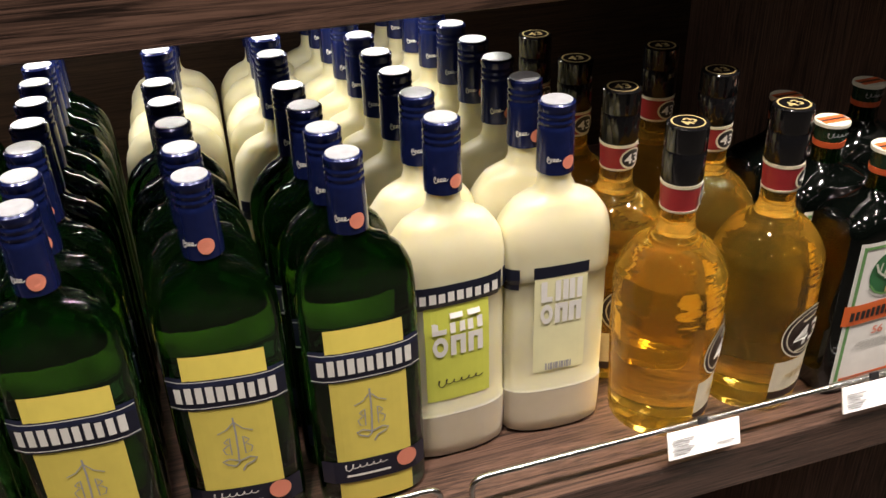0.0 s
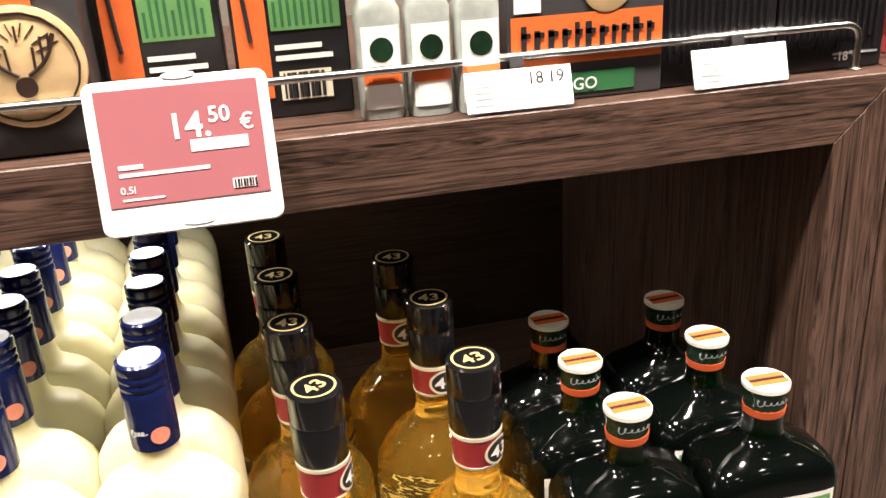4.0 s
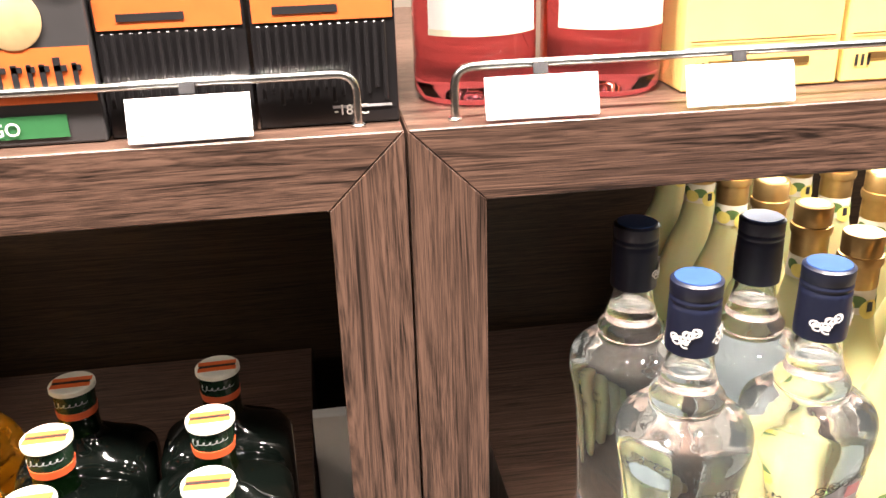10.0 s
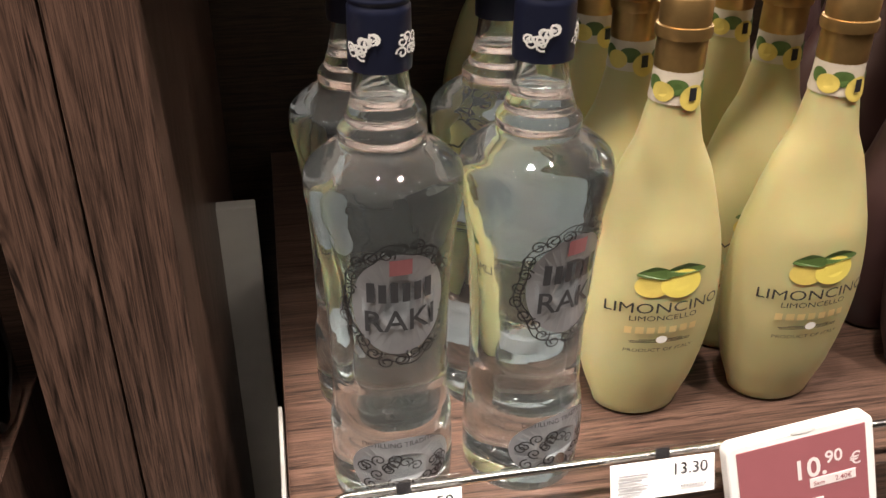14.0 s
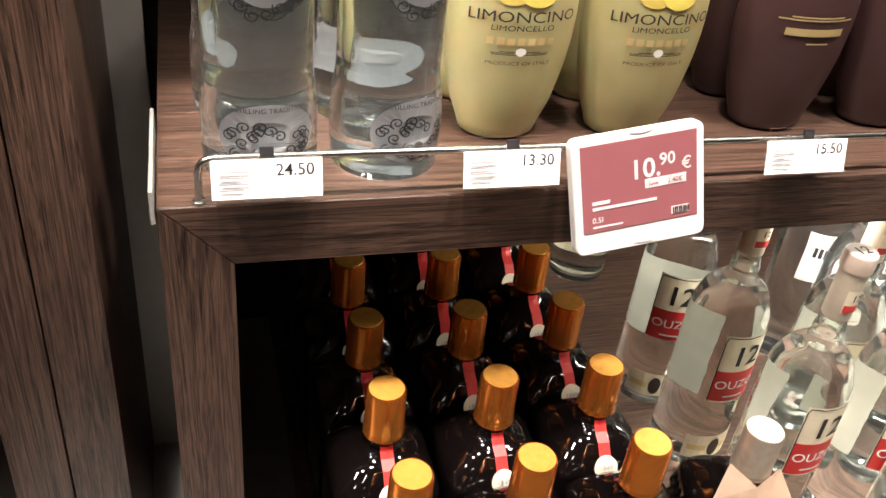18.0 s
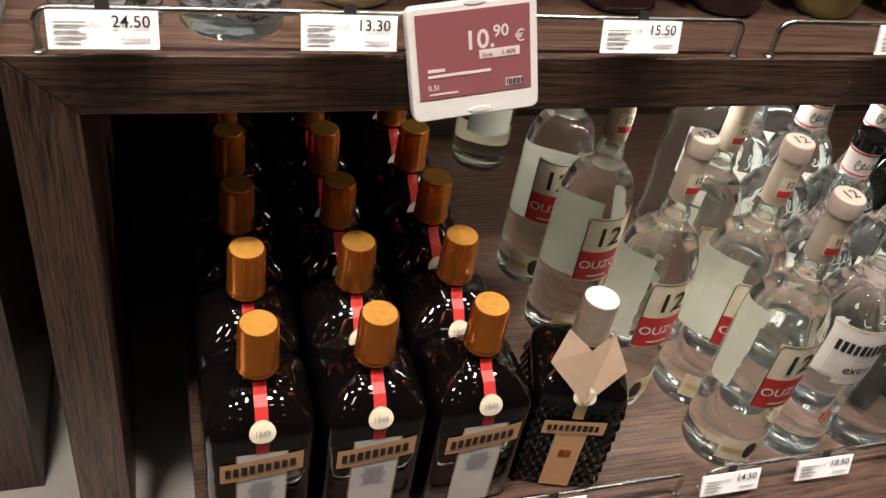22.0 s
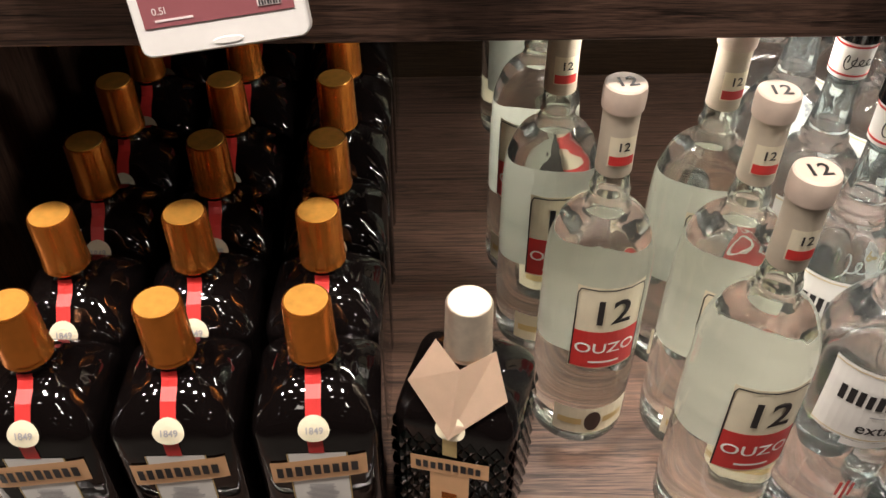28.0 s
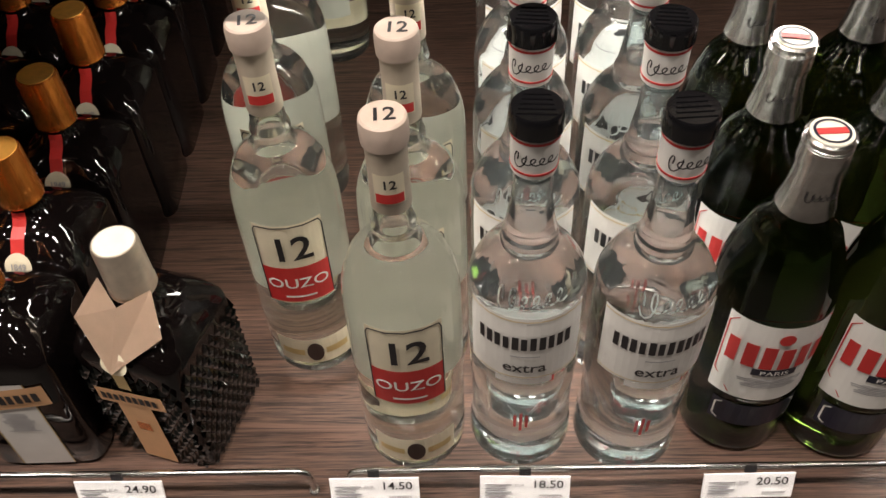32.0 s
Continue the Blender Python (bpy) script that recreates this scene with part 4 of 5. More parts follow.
def amphora(mat, label, kind_word, group):
    b = thing("liqueur_bottle", 0, 0, 0, label, "bottle", group)
    A = AMPHORA
    part("glass", loft(A, 44), mat, b, "", 60)
    cap = part("cap", turned([(0.256, 0.0152), (0.258, 0.0158), (0.275, 0.0155), (0.2755, 0.0172), (0.279, 0.0178), (0.2825, 0.0172), (0.283, 0.0158), (0.2985, 0.0160), (0.300, 0.0150)], 32), GOLD, b, "satin gold cap with a raised ring", 35)
    part("cap_top", turned([(0.2998, 0.0125), (0.3004, 0.0122)], 24), GOLD_INK, cap)
    if kind_word:
        N = ring_profile([(0.234, 0.0166), (0.245, 0.0156), (0.262, 0.0152)])
        part("neck_label", loft([(0.2365, 0.0168, 0.0168, 2), (0.246, 0.0158, 0.0158, 2), (0.257, 0.0153, 0.0153, 2)], 30), WRAP, b, "cream neck label with leaf and lemon print", 50)
        bm = disc_patch(N, 0.004, 0.241, 0.007, 0.008, 0.0008)
        disc_patch(N, -0.012, 0.244, 0.006, 0.006, 0.0009, bm)
        part("neck_lemon", bm, DARK_LEMON, b)
        bm = disc_patch(N, -0.005, 0.2475, 0.0060, 0.0050, 0.0007)
        disc_patch(N, 0.0125, 0.2440, 0.0050, 0.0065, 0.0007, bm)
        disc_patch(N, -0.0175, 0.2480, 0.0045, 0.0050, 0.0007, bm)
        part("neck_leaf", bm, LEAF_PRINT, b)
        part("neck_mark", patch(N, 0.0015, 0.0055, 0.2395, 0.2475, 0.0014, 0, None, 2, 1), INK, b)
        part("lemon_print", disc_patch(A, 0.0065, 0.1195, 0.0105, 0.0105, 0.0009, None, 24), YELLOW, b, "printed lemon")
        part("fruit_print", disc_patch(A, -0.0075, 0.1185, 0.0090, 0.0085, 0.0006, None, 24), DARK_LEMON, b, "shaded printed lemon")
        for cu, cz, ru, rz, tip in ((-0.0075, 0.1290, 0.0085, 0.0042, -1), (0.0085, 0.1305, 0.0105, 0.0038, 1)):
            leaf = [(cu + ru * math.cos(0.2618 * i), cz + rz * math.sin(0.2618 * i) * (1 - 0.35 * tip * math.cos(0.2618 * i)) - 0.0022 * abs(math.cos(0.2618 * i))) for i in range(24)]
            bm = bmesh.new()
            bm.faces.new([bm.verts.new(on_body(A, u, z, 0.0013)) for u, z in leaf])
            part("leaf_print", bm, LEAF_PRINT, b)
        bm = word_patch(A, "LIMONCINO", 0.0, 0.0985, 0.0078, 0.0013, 0.01)
        word_patch(A, "LIMONCELLO", 0.0, 0.0920, 0.0040, 0.0008, 0.01, bm)
        word_patch(A, "PRODUCT OF ITALY", 0.0, 0.0660, 0.0028, 0.0008, 0.01, bm)
        bars(A, 0.0, 0.0765, 0.034, 0.0006, 3, 0.0008, bm)
        part("kind_print", bm, INK, b, "black capitals")
        block_print(A, -0.0190, 0.0200, 0.0815, 0.0870, 7, GOLD_INK, b, 0.0008, 41, "name_print")
        part("blossom_print", disc_patch(A, 0.0, 0.0765, 0.0028, 0.0032, 0.0013, None, 12), PAPER, b)
    else:
        bm = patch(A, -0.0185, 0.0185, 0.0885, 0.0945, 0.0008)
        bars(A, 0.0, 0.1040, 0.052, 0.0012, 2, 0.0008, bm)
        bars(A, 0.003, 0.0830, 0.022, 0.0012, 1, 0.0008, bm)
        part("name_print", bm, GOLD_INK, b, "gold name bar")
    return b


CUBE = smooth_profile([(0, 0.0395, 0.0395, 6), (0.004, 0.0430, 0.0430, 7), (0.124, 0.0430, 0.0430, 7), (0.130, 0.0418, 0.0418, 6), (0.139, 0.0370, 0.0370, 4.5), (0.150, 0.0270, 0.0270, 3), (0.157, 0.0185, 0.0185, 2.2), (0.163, 0.0155, 0.0155, 2), (0.176, 0.0150, 0.0150, 2)])


def copper_cap(root, mat, top_label=""):
    cap = part("cap", turned([(0.1660, 0.0186), (0.1675, 0.0196), (0.1700, 0.0188), (0.1712, 0.0196), (0.1730, 0.0190), (0.2095, 0.0184), (0.2120, 0.0172)], 36), mat, root, top_label, 35)
    # on copper caps the top disc has the lamp's glare coloured in
    part("cap_top", turned([(0.2118, 0.0165), (0.2124, 0.0160)], 26), COPPER_TOP_GLARE if mat is COPPER else WHITE_CAP, cap)
    return cap


def orange_liqueur():
    b = thing("liqueur_bottle", 0, 0, 0, "square dark brown orange liqueur bottle with copper cap and red ribbon", "bottle", "square orange liqueur bottles on the low shelf")
    part("glass", loft(CUBE, 48), BROWN_GLASS, b, "very dark brown glass", 60)
    copper_cap(b, COPPER, "copper-orange cap")
    C = CUBE
    bm = patch(C, -0.0050, 0.0050, 0.112, 0.162, 0.0007, 0.0, None, 2, 12)
    part("ribbon", bm, RED, b, "red paper ribbon")
    bm = disc_patch(C, 0.0, 0.1345, 0.0100, 0.0085, 0.0020, None, 24)
    part("seal", bm, CREAM, b, "cream round seal")
    part("seal_date", word_patch(C, "1849", 0.0, 0.1325, 0.0042, 0.0026), GREY_INK, b)
    part("label", patch(C, -0.0190, 0.0190, 0.004, 0.112, 0.0005), PAPER, b, "long white paper label")
    bm = bmesh.new()
    for s in (-1, 1):
        patch(C, s * 0.0196 - 0.0004, s * 0.0196 + 0.0004, 0.004, 0.112, 0.0006, 0, bm, 1, 3)
    part("label_edge", bm, GOLD_INK, b)
    part("name_banner", patch(C, -0.0320, 0.0320, 0.083, 0.106, 0.0011, 0.009), PEACH, b, "peach slanted banner")
    block_print(C, -0.0280, 0.0275, 0.0895, 0.1005, 9, INK, b, 0.0016, 9, "name_print", 0.0080)
    part("small_print", bars(C, 0.0, 0.076, 0.024, 0.0008, 16, 0.0009, None, 4), GREY_INK, b)
    return b


def quilted_bottle():
    b = thing("liqueur_bottle", 0, 0, 0, "square black quilted orange liqueur bottle with a paper collar", "bottle")
    part("glass", loft(CUBE, 48), BROWN_GLASS, b, "black glass", 60)
    bm = bmesh.new()
    for face in range(4):
        for i in range(9):
            for j in range(14):
                u, z = -0.036 + 0.009 * i + (0.0045 if j % 2 else 0), 0.008 + 0.0080 * j
                if abs(u) > 0.037:
                    continue
                vs = [bm.verts.new(Matrix.Rotation(face * math.pi / 2, 3, "Z") @ Vector(p)) for p in ((u - 0.0042, -0.0433, z), (u, -0.0433, z - 0.0075), (u + 0.0042, -0.0433, z), (u, -0.0433, z + 0.0075), (u, -0.0452, z))]
                for a, c in ((0, 1), (1, 2), (2, 3), (3, 0)):
                    bm.faces.new((vs[a], vs[c], vs[4]))
    tagged(part("quilting", bm, BLACK_GLASS, b), "raised diamond quilting", "", "", "stuff")
    copper_cap(b, CHAMPAGNE, "dull pale gold cap")
    C = [(z, rx + 0.0026, ry + 0.0026, n) for z, rx, ry, n in CUBE]
    part("label", patch(C, -0.0140, 0.0140, 0.004, 0.086, 0.0006), PEACH, b, "copper-coloured paper label")
    part("label_mark", patch(C, -0.0055, 0.0055, 0.048, 0.059, 0.0010, 0, None, 2, 2), COPPER, b)
    part("name_banner", patch(C, -0.0275, 0.0275, 0.083, 0.101, 0.0011, 0.006), PEACH, b)
    block_print(C, -0.0235, 0.0235, 0.0880, 0.0965, 9, INK, b, 0.0016, 19, "name_print", 0.0050)
    part("ribbon", patch(C, -0.0050, 0.0050, 0.104, 0.150, 0.0006, 0, None, 2, 10), GOLD_INK, b)
    part("seal", disc_patch(C, 0.0, 0.1330, 0.0100, 0.0085, 0.0022), CREAM, b, "cream round seal")
    bm = bmesh.new()
    tip, notch = bm.verts.new((0, -0.0505, 0.1290)), bm.verts.new((0, -0.0215, 0.1680))
    for k in (-1, 1):
        corner, inner = bm.verts.new((k * 0.0340, -0.0280, 0.1540)), bm.verts.new((k * 0.0205, -0.0070, 0.1770))
        bm.faces.new((tip, corner, inner, notch) if k > 0 else (notch, inner, corner, tip))
    bmesh.ops.solidify(bm, geom=bm.faces[:], thickness=0.0006)
    part("paper_collar", bm, BLUSH, b, "folded blush paper collar with pointed wings")
    return b


def ouzo_bottle():
    b = thing("spirit_bottle", 0, 0, 0, "clear ouzo bottle with cream and red label and blush stopper", "bottle", "clear ouzo bottles on the low shelf")
    rows = smooth_profile(ring_profile([(0, 0.035), (0.004, 0.0395), (0.018, 0.0405), (0.080, 0.0408), (0.160, 0.0405), (0.182, 0.0388), (0.200, 0.0325), (0.212, 0.0240), (0.219, 0.0182), (0.224, 0.0164), (0.228, 0.0172), (0.234, 0.0150), (0.245, 0.0138), (0.262, 0.0135)]))
    see_through(part("glass", loft(rows, 52), CLOUDED, b, "faintly green clear glass", 60))
    part("back_label", rear(patch(rows, -0.034, 0.034, 0.060, 0.150, -0.0002, 0, None, 18, 4)), BACK_PAPER, b, "white label on the back")
    see_through(part("headspace", loft(ring_profile([(0.2125, 0.0185), (0.216, 0.0165), (0.224, 0.0132), (0.234, 0.0125), (0.258, 0.0115)]), 30, None, True), CLOUDED, b, "air above the liquid", 60))
    part("neck_wrap", turned([(0.243, 0.0147), (0.244, 0.0150), (0.270, 0.0146), (0.2890, 0.0148)], 32), WRAP, b, "cream paper neck wrap", 40)
    cap = part("stopper", turned([(0.2885, 0.0150), (0.2890, 0.0166), (0.2940, 0.0170), (0.3005, 0.0170), (0.3040, 0.0162), (0.305, 0.0146)], 34), CORK, b, "blush round stopper", 35)
    part("stopper_number", flat_word("12", 0, -0.0052, 0.0108, 0.3053), INK, cap)
    N = ring_profile([(0.243, 0.0151), (0.289, 0.0149)])
    part("neck_label", patch(N, -0.0095, 0.0095, 0.2520, 0.2735, 0.0005), CREAM, b)
    part("neck_number", word_patch(N, "12", 0, 0.2638, 0.0062, 0.0010), INK, b)
    part("neck_band", patch(N, -0.0085, 0.0085, 0.2530, 0.2598, 0.0008), RED, b)
    part("label", patch(rows, -0.0270, 0.0270, 0.093, 0.172, 0.0004, 0.0, None, 14, 4), CREAM, b, "cream paper label")
    part("label_band", patch(rows, -0.0262, 0.0262, 0.0945, 0.1310, 0.0008, 0, None, 14, 2), RED, b, "red lower band")
    part("number", word_patch(rows, "12", 0.0, 0.1390, 0.0220, 0.0012, 0, None, 1.02), INK, b, "bold black number")
    part("kind_print", word_patch(rows, "OUZO", 0.0, 0.1100, 0.0098, 0.0012, 0, None, 1.15), PAPER, b, "white capitals")
    part("band_line", patch(rows, -0.012, 0.012, 0.0995, 0.1015, 0.0012, 0, None, 6, 1), PAPER, b)
    part("label_edge", ribbon(rows, [(-0.0260, 0.0945), (-0.0260, 0.166), (-0.0240, 0.1700), (-0.012, 0.1702), (0.0, 0.1702), (0.012, 0.1702), (0.0240, 0.1700), (0.0260, 0.166), (0.0260, 0.0945)], 0.0011, 0.0011), INK, b)
    part("foot_label", patch(rows, -0.0330, 0.0330, 0.016, 0.046, 0.0004), CREAM, b, "cream foot band")
    for k in (-1, 1):
        part("foot_print", patch(rows, k * 0.019 - 0.010, k * 0.019 + 0.010, 0.027, 0.034, 0.0008), GOLD_INK, b)
    part("foot_seal", disc_patch(rows, 0.0, 0.031, 0.0070, 0.0115, 0.0010, None, 18), EMBLEM, b)
    return b


def sambuca_bottle():
    b = thing("spirit_bottle", 0, 0, 0, "clear sambuca bottle with white label and glossy black cap", "bottle", "clear sambuca bottles on the low shelf")
    rows = smooth_profile(ring_profile([(0, 0.034), (0.004, 0.0390), (0.012, 0.0400), (0.050, 0.0378), (0.075, 0.0385), (0.130, 0.0400), (0.165, 0.0402), (0.182, 0.0385), (0.195, 0.0325), (0.207, 0.0245), (0.212, 0.0212), (0.2165, 0.0215), (0.219, 0.0195), (0.232, 0.0172), (0.245, 0.0148), (0.262, 0.0142)]))
    see_through(part("glass", loft(rows, 52), CLEAR, b, "clear glass full of spirit", 60))
    see_through(part("headspace", loft(ring_profile([(0.2250, 0.0140), (0.228, 0.0145), (0.245, 0.0125), (0.262, 0.0120)]), 30, None, True), CLEAR, b, "air above the liquid", 60))
    N = ring_profile([(0.262, 0.0165), (0.295, 0.0172)])
    part("neck_label", turned([(0.267, 0.0163), (0.2945, 0.0170)], 32), PAPER, b, "white neck label with red lines", 40)
    part("neck_line", turned([(0.2695, 0.0167), (0.2709, 0.0168)], 32), RED, b)
    part("neck_line", turned([(0.2905, 0.0173), (0.2919, 0.0174)], 32), RED, b)
    part("neck_signature", signature(N, -0.0120, 0.0120, 0.2800, 0.0080, 0.0009, 0.0009, 5), INK, b, "thin black signature stroke")
    cap = part("cap", turned([(0.2935, 0.0175), (0.2942, 0.0188), (0.3010, 0.0186), (0.3055, 0.0182), (0.307, 0.0168)], 40), BLACK_CAP, b, "glossy black cap", 35)
    for k in range(5):
        part("cap_ridge", box(-0.011 + 0.0008 * k, 0.011 - 0.0008 * k, -0.0085 + 0.0042 * k, -0.0070 + 0.0042 * k, 0.3068, 0.3076), BLACK_CAP, cap)
    part("label", patch(rows, -0.0430, 0.0430, 0.117, 0.1780, 0.0004, 0.0, None, 18, 4), PAPER, b, "white paper label")
    part("label_tongue", patch(rows, -0.0200, 0.0200, 0.111, 0.1168, 0.0004, 0.0, None, 10, 1), PAPER, b)
    block_print(rows, -0.0330, 0.0330, 0.1490, 0.1615, 11, INK, b, 0.0009, 4, "name_print")
    part("kind_line", bars(rows, 0.0, 0.1425, 0.030, 0.0009, 1, 0.0009), GREY_INK, b)
    part("kind_print", word_patch(rows, "extra", 0.0, 0.1255, 0.0098, 0.0009), INK, b)
    for zz in (0.1190, 0.1755):
        part("label_line", patch(rows, -0.0430, 0.0430, zz, zz + 0.0007, 0.0009), GOLD_INK, b)
    part("raised_signature", signature(rows, -0.020, 0.026, 0.1885, 0.0120, 0.0012, 0.0003, 6), CLEAR, b, "raised glass signature")
    for k in range(3):
        part("red_stroke", patch(rows, -0.0055 + 0.0042 * k, -0.0035 + 0.0042 * k, 0.056 - 0.004 * (k == 1), 0.071 + 0.003 * (k % 2), 0.0006, 0, None, 1, 1), RED, b)
    return b


def pastis_bottle():
    b = thing("spirit_bottle", 0, 0, 0, "dark olive green pastis bottle with silver neck foil", "bottle", "dark green pastis bottles on the low shelf")
    rows = smooth_profile(ring_profile([(0, 0.034), (0.004, 0.0390), (0.015, 0.0398), (0.120, 0.0400), (0.158, 0.0390), (0.178, 0.0355), (0.198, 0.0280), (0.214, 0.0208), (0.224, 0.0178), (0.234, 0.0160), (0.252, 0.0138)]))
    part("glass", loft(rows, 44), DARK_GREEN_GLASS, b, "dark olive green glass", 60)
    part("neck_foil", turned([(0.217, 0.0212), (0.219, 0.0206), (0.226, 0.0186), (0.242, 0.0162), (0.252, 0.0154)], 34), SILVER, b, "silver neck foil", 40)
    N = ring_profile([(0.217, 0.0212), (0.226, 0.0189), (0.252, 0.0158)])
    part("foil_signature", signature(N, -0.010, 0.010, 0.2330, 0.0045, 0.0006, 0.0006, 5), INK, b)
    cap = screw_cap(b, 0.250, 0.2685, 0.0172, SILVER, WHITE_CAP, rims=2, label="silver screw cap")
    part("cap_ring", flat_ring(0.0088, 0.0104, 0.2694), NAVY, cap)
    part("cap_bar", box(-0.0085, 0.0085, -0.0024, 0.0024, 0.2690, 0.2697), RED, cap)
    part("label", patch(rows, -0.0400, 0.0400, 0.070, 0.148, 0.0004, 0.0, None, 18, 4), PAPER, b, "white label with red edge")
    part("label_edge", ribbon(rows, [(-0.0385, 0.090), (-0.0385, 0.140), (-0.0330, 0.1455), (0.0330, 0.1455), (0.0385, 0.140), (0.0385, 0.090), (0.0250, 0.0735), (-0.0250, 0.0735), (-0.0385, 0.090)], 0.0010, 0.0008), RED, b)
    block_print(rows, -0.0350, 0.0350, 0.1065, 0.1290, 6, RED, b, 0.0012, 31, "name_print")
    part("round_seal", disc_patch(rows, 0.0, 0.1370, 0.0052, 0.0052, 0.0012), RED, b)
    part("city_band", patch(rows, -0.0150, 0.0150, 0.0985, 0.1055, 0.0009, 0, None, 6, 1), NAVY, b)
    part("city_print", word_patch(rows, "PARIS", 0.0, 0.1000, 0.0042, 0.0013, 0, None, 1.3), PAPER, b)
    part("small_print", bars(rows, 0.0, 0.0945, 0.048, 0.0009, 6, 0.0009), GREY_INK, b)
    part("foot_label", patch(rows, -0.0330, 0.0330, 0.038, 0.0625, 0.0005, 0, None, 12, 2), NAVY, b, "navy foot label")
    part("foot_edge", ribbon(rows, [(-0.030, 0.043), (-0.030, 0.0575), (-0.026, 0.0600), (0.026, 0.0600), (0.030, 0.0575), (0.030, 0.043), (0.026, 0.0405), (-0.026, 0.0405), (-0.030, 0.043)], 0.0014, 0.0009), PAPER, b)
    return b


def rose_bottle():
    b = thing("spirit_bottle", 0, 0, 0, "rose-pink liqueur bottle with white label", "bottle", "rose bottles on the top shelf")
    rows = smooth_profile(ring_profile([(0, 0.031), (0.004, 0.0345), (0.03, 0.0350), (0.15, 0.0350), (0.18, 0.030), (0.21, 0.016), (0.26, 0.0140)]))
    part("glass", loft(rows, 40), ROSE, b, "rose-pink glass", 60)
    part("label", patch(rows, -0.034, 0.034, 0.040, 0.135, 0.0005, 0, None, 14, 4), PAPER, b, "white paper label")
    part("label_edge", patch(rows, -0.034, 0.034, 0.0400, 0.0435, 0.0008, 0, None, 14, 1), CREAM, b)
    screw_cap(b, 0.255, 0.30, 0.016, GOLD)
    return b


def set_out(made, places, z, jitter=3.0, seed=0, wide=1.0, tall=1.0):
    """Copies of a bottle at places of (x, y[, turn])."""
    rnd = random.Random(seed)
    first = None
    for p in places:
        turn = p[2] if len(p) > 2 else rnd.uniform(-jitter, jitter)
        m = pose(p[0], p[1], z + 0.0005, 0, 0, turn)
        if first is None:
            first = made
            made.matrix_world = m @ Matrix.Diagonal((wide, wide, tall, 1.0))
        else:
            copy_thing(made, m)


def column(x, y, step, count, drift=0.0, turn=None):
    """A row of places running back from the shelf's edge; turn: of the first."""
    places = [(x + drift * k, y + step * k) for k in range(count)]
    return places if turn is None else [(x, y, turn)] + places[1:]


set_out(green_flask(), column(0.043, 0.572, 0.0447, 9, -0.0012) + column(0.138, 0.580, 0.0447, 5, -0.0030) + column(0.229, 0.579, 0.0447, 4, -0.0040) + column(-0.047, 0.575, 0.0447, 8, -0.001), MID, 7, 1, 0.885, 0.945)
set_out(lemon_flask(False), column(0.302, 0.610, 0.0515, 9, -0.0020, 2.0), MID, 8, 2, 0.925, 0.907)
set_out(lemon_flask(True), column(0.386, 0.611, 0.0515, 9, -0.0022, -3.0) + column(0.216, 0.793, 0.0515, 5, 0.002) + column(0.128, 0.842, 0.0515, 4, 0.002), MID, 8, 3, 0.925, 0.907)
set_out(amber_bottle(), [(0.474, 0.584, 42.0), (0.562, 0.586, 18.0), (0.466, 0.665), (0.463, 0.742), (0.459, 0.820), (0.556, 0.670), (0.546, 0.745)], MID, 12, 4, 1.0, 0.905)
set_out(herbal_bottle(), [(0.652, 0.578, 2.0), (0.742, 0.578, -2.0), (0.646, 0.637), (0.646, 0.697), (0.737, 0.640), (0.736, 0.700)], MID, 3, 5, 0.96, 0.877)
set_out(anise_bottle(), [(1.0125, 0.600, 4.0), (1.091, 0.602, 22.0), (1.009, 0.686, 105.0), (1.090, 0.678, 150.0)], MID, 20, 6, 1.0, 0.918)
set_out(amphora(SATIN_LEMON, "satin lemon-yellow limoncino bottle with gold cap", "LIMONCINO", "lemon-yellow bottles on the table"),
        column(1.181, 0.641, 0.059, 7, -0.003) + column(1.277, 0.638, 0.059, 7, -0.003), MID, 6, 7, 1.04, 0.897)
set_out(amphora(SATIN_BROWN, "satin dark brown chocolate liqueur bottle with gold cap", "", "dark brown bottles on the table"), column(1.400, 0.640, 0.06, 5) + column(1.500, 0.640, 0.06, 5), MID, 6, 8, 1.04, 0.897)
set_out(amphora(SATIN_OLIVE, "satin olive green pistachio liqueur bottle with gold cap", "", "olive green bottles on the table"), column(1.600, 0.640, 0.06, 4) + column(1.698, 0.640, 0.06, 4), MID, 6, 9, 1.04, 0.897)
set_out(amphora(SATIN_CREAM, "satin cream-white liqueur bottle with gold cap", "", "cream bottles on the table"), column(1.798, 0.640, 0.06, 3) + column(1.896, 0.640, 0.06, 3), MID, 6, 10, 1.04, 0.897)
set_out(orange_liqueur(), column(1.099, 0.487, 0.0835, 7) + column(1.188, 0.487, 0.0835, 7) + column(1.277, 0.487, 0.0835, 7), LOW, 2.5, 11, 0.965, 0.962)
side = quilted_bottle()
side.matrix_world = pose(1.375, 0.490, LOW + 0.0005, 0, 0, -17) @ Matrix.Diagonal((0.955, 0.955, 0.93, 1.0))
set_out(ouzo_bottle(), [(1.468, 0.560, 8.0), (1.551, 0.473, 4.0), (1.555, 0.549), (1.446, 0.655), (1.556, 0.632), (1.443, 0.745), (1.45, 0.97, 170.0)], LOW, 25, 12, 0.92, 1.003)
set_out(sambuca_bottle(), [(1.629, 0.474, -4.0), (1.706, 0.469, 3.0)] + column(1.632, 0.552, 0.079, 4, 0.003) + column(1.709, 0.547, 0.079, 4, 0.004), LOW, 14, 13, 0.925, 1.006)
set_out(pastis_bottle(), [(1.788, 0.486, 2.0), (1.791, 0.572), (1.794, 0.655), (1.863, 0.478, -2.0), (1.868, 0.567), (1.874, 0.654)], LOW, 14, 14, 0.96, 1.026)
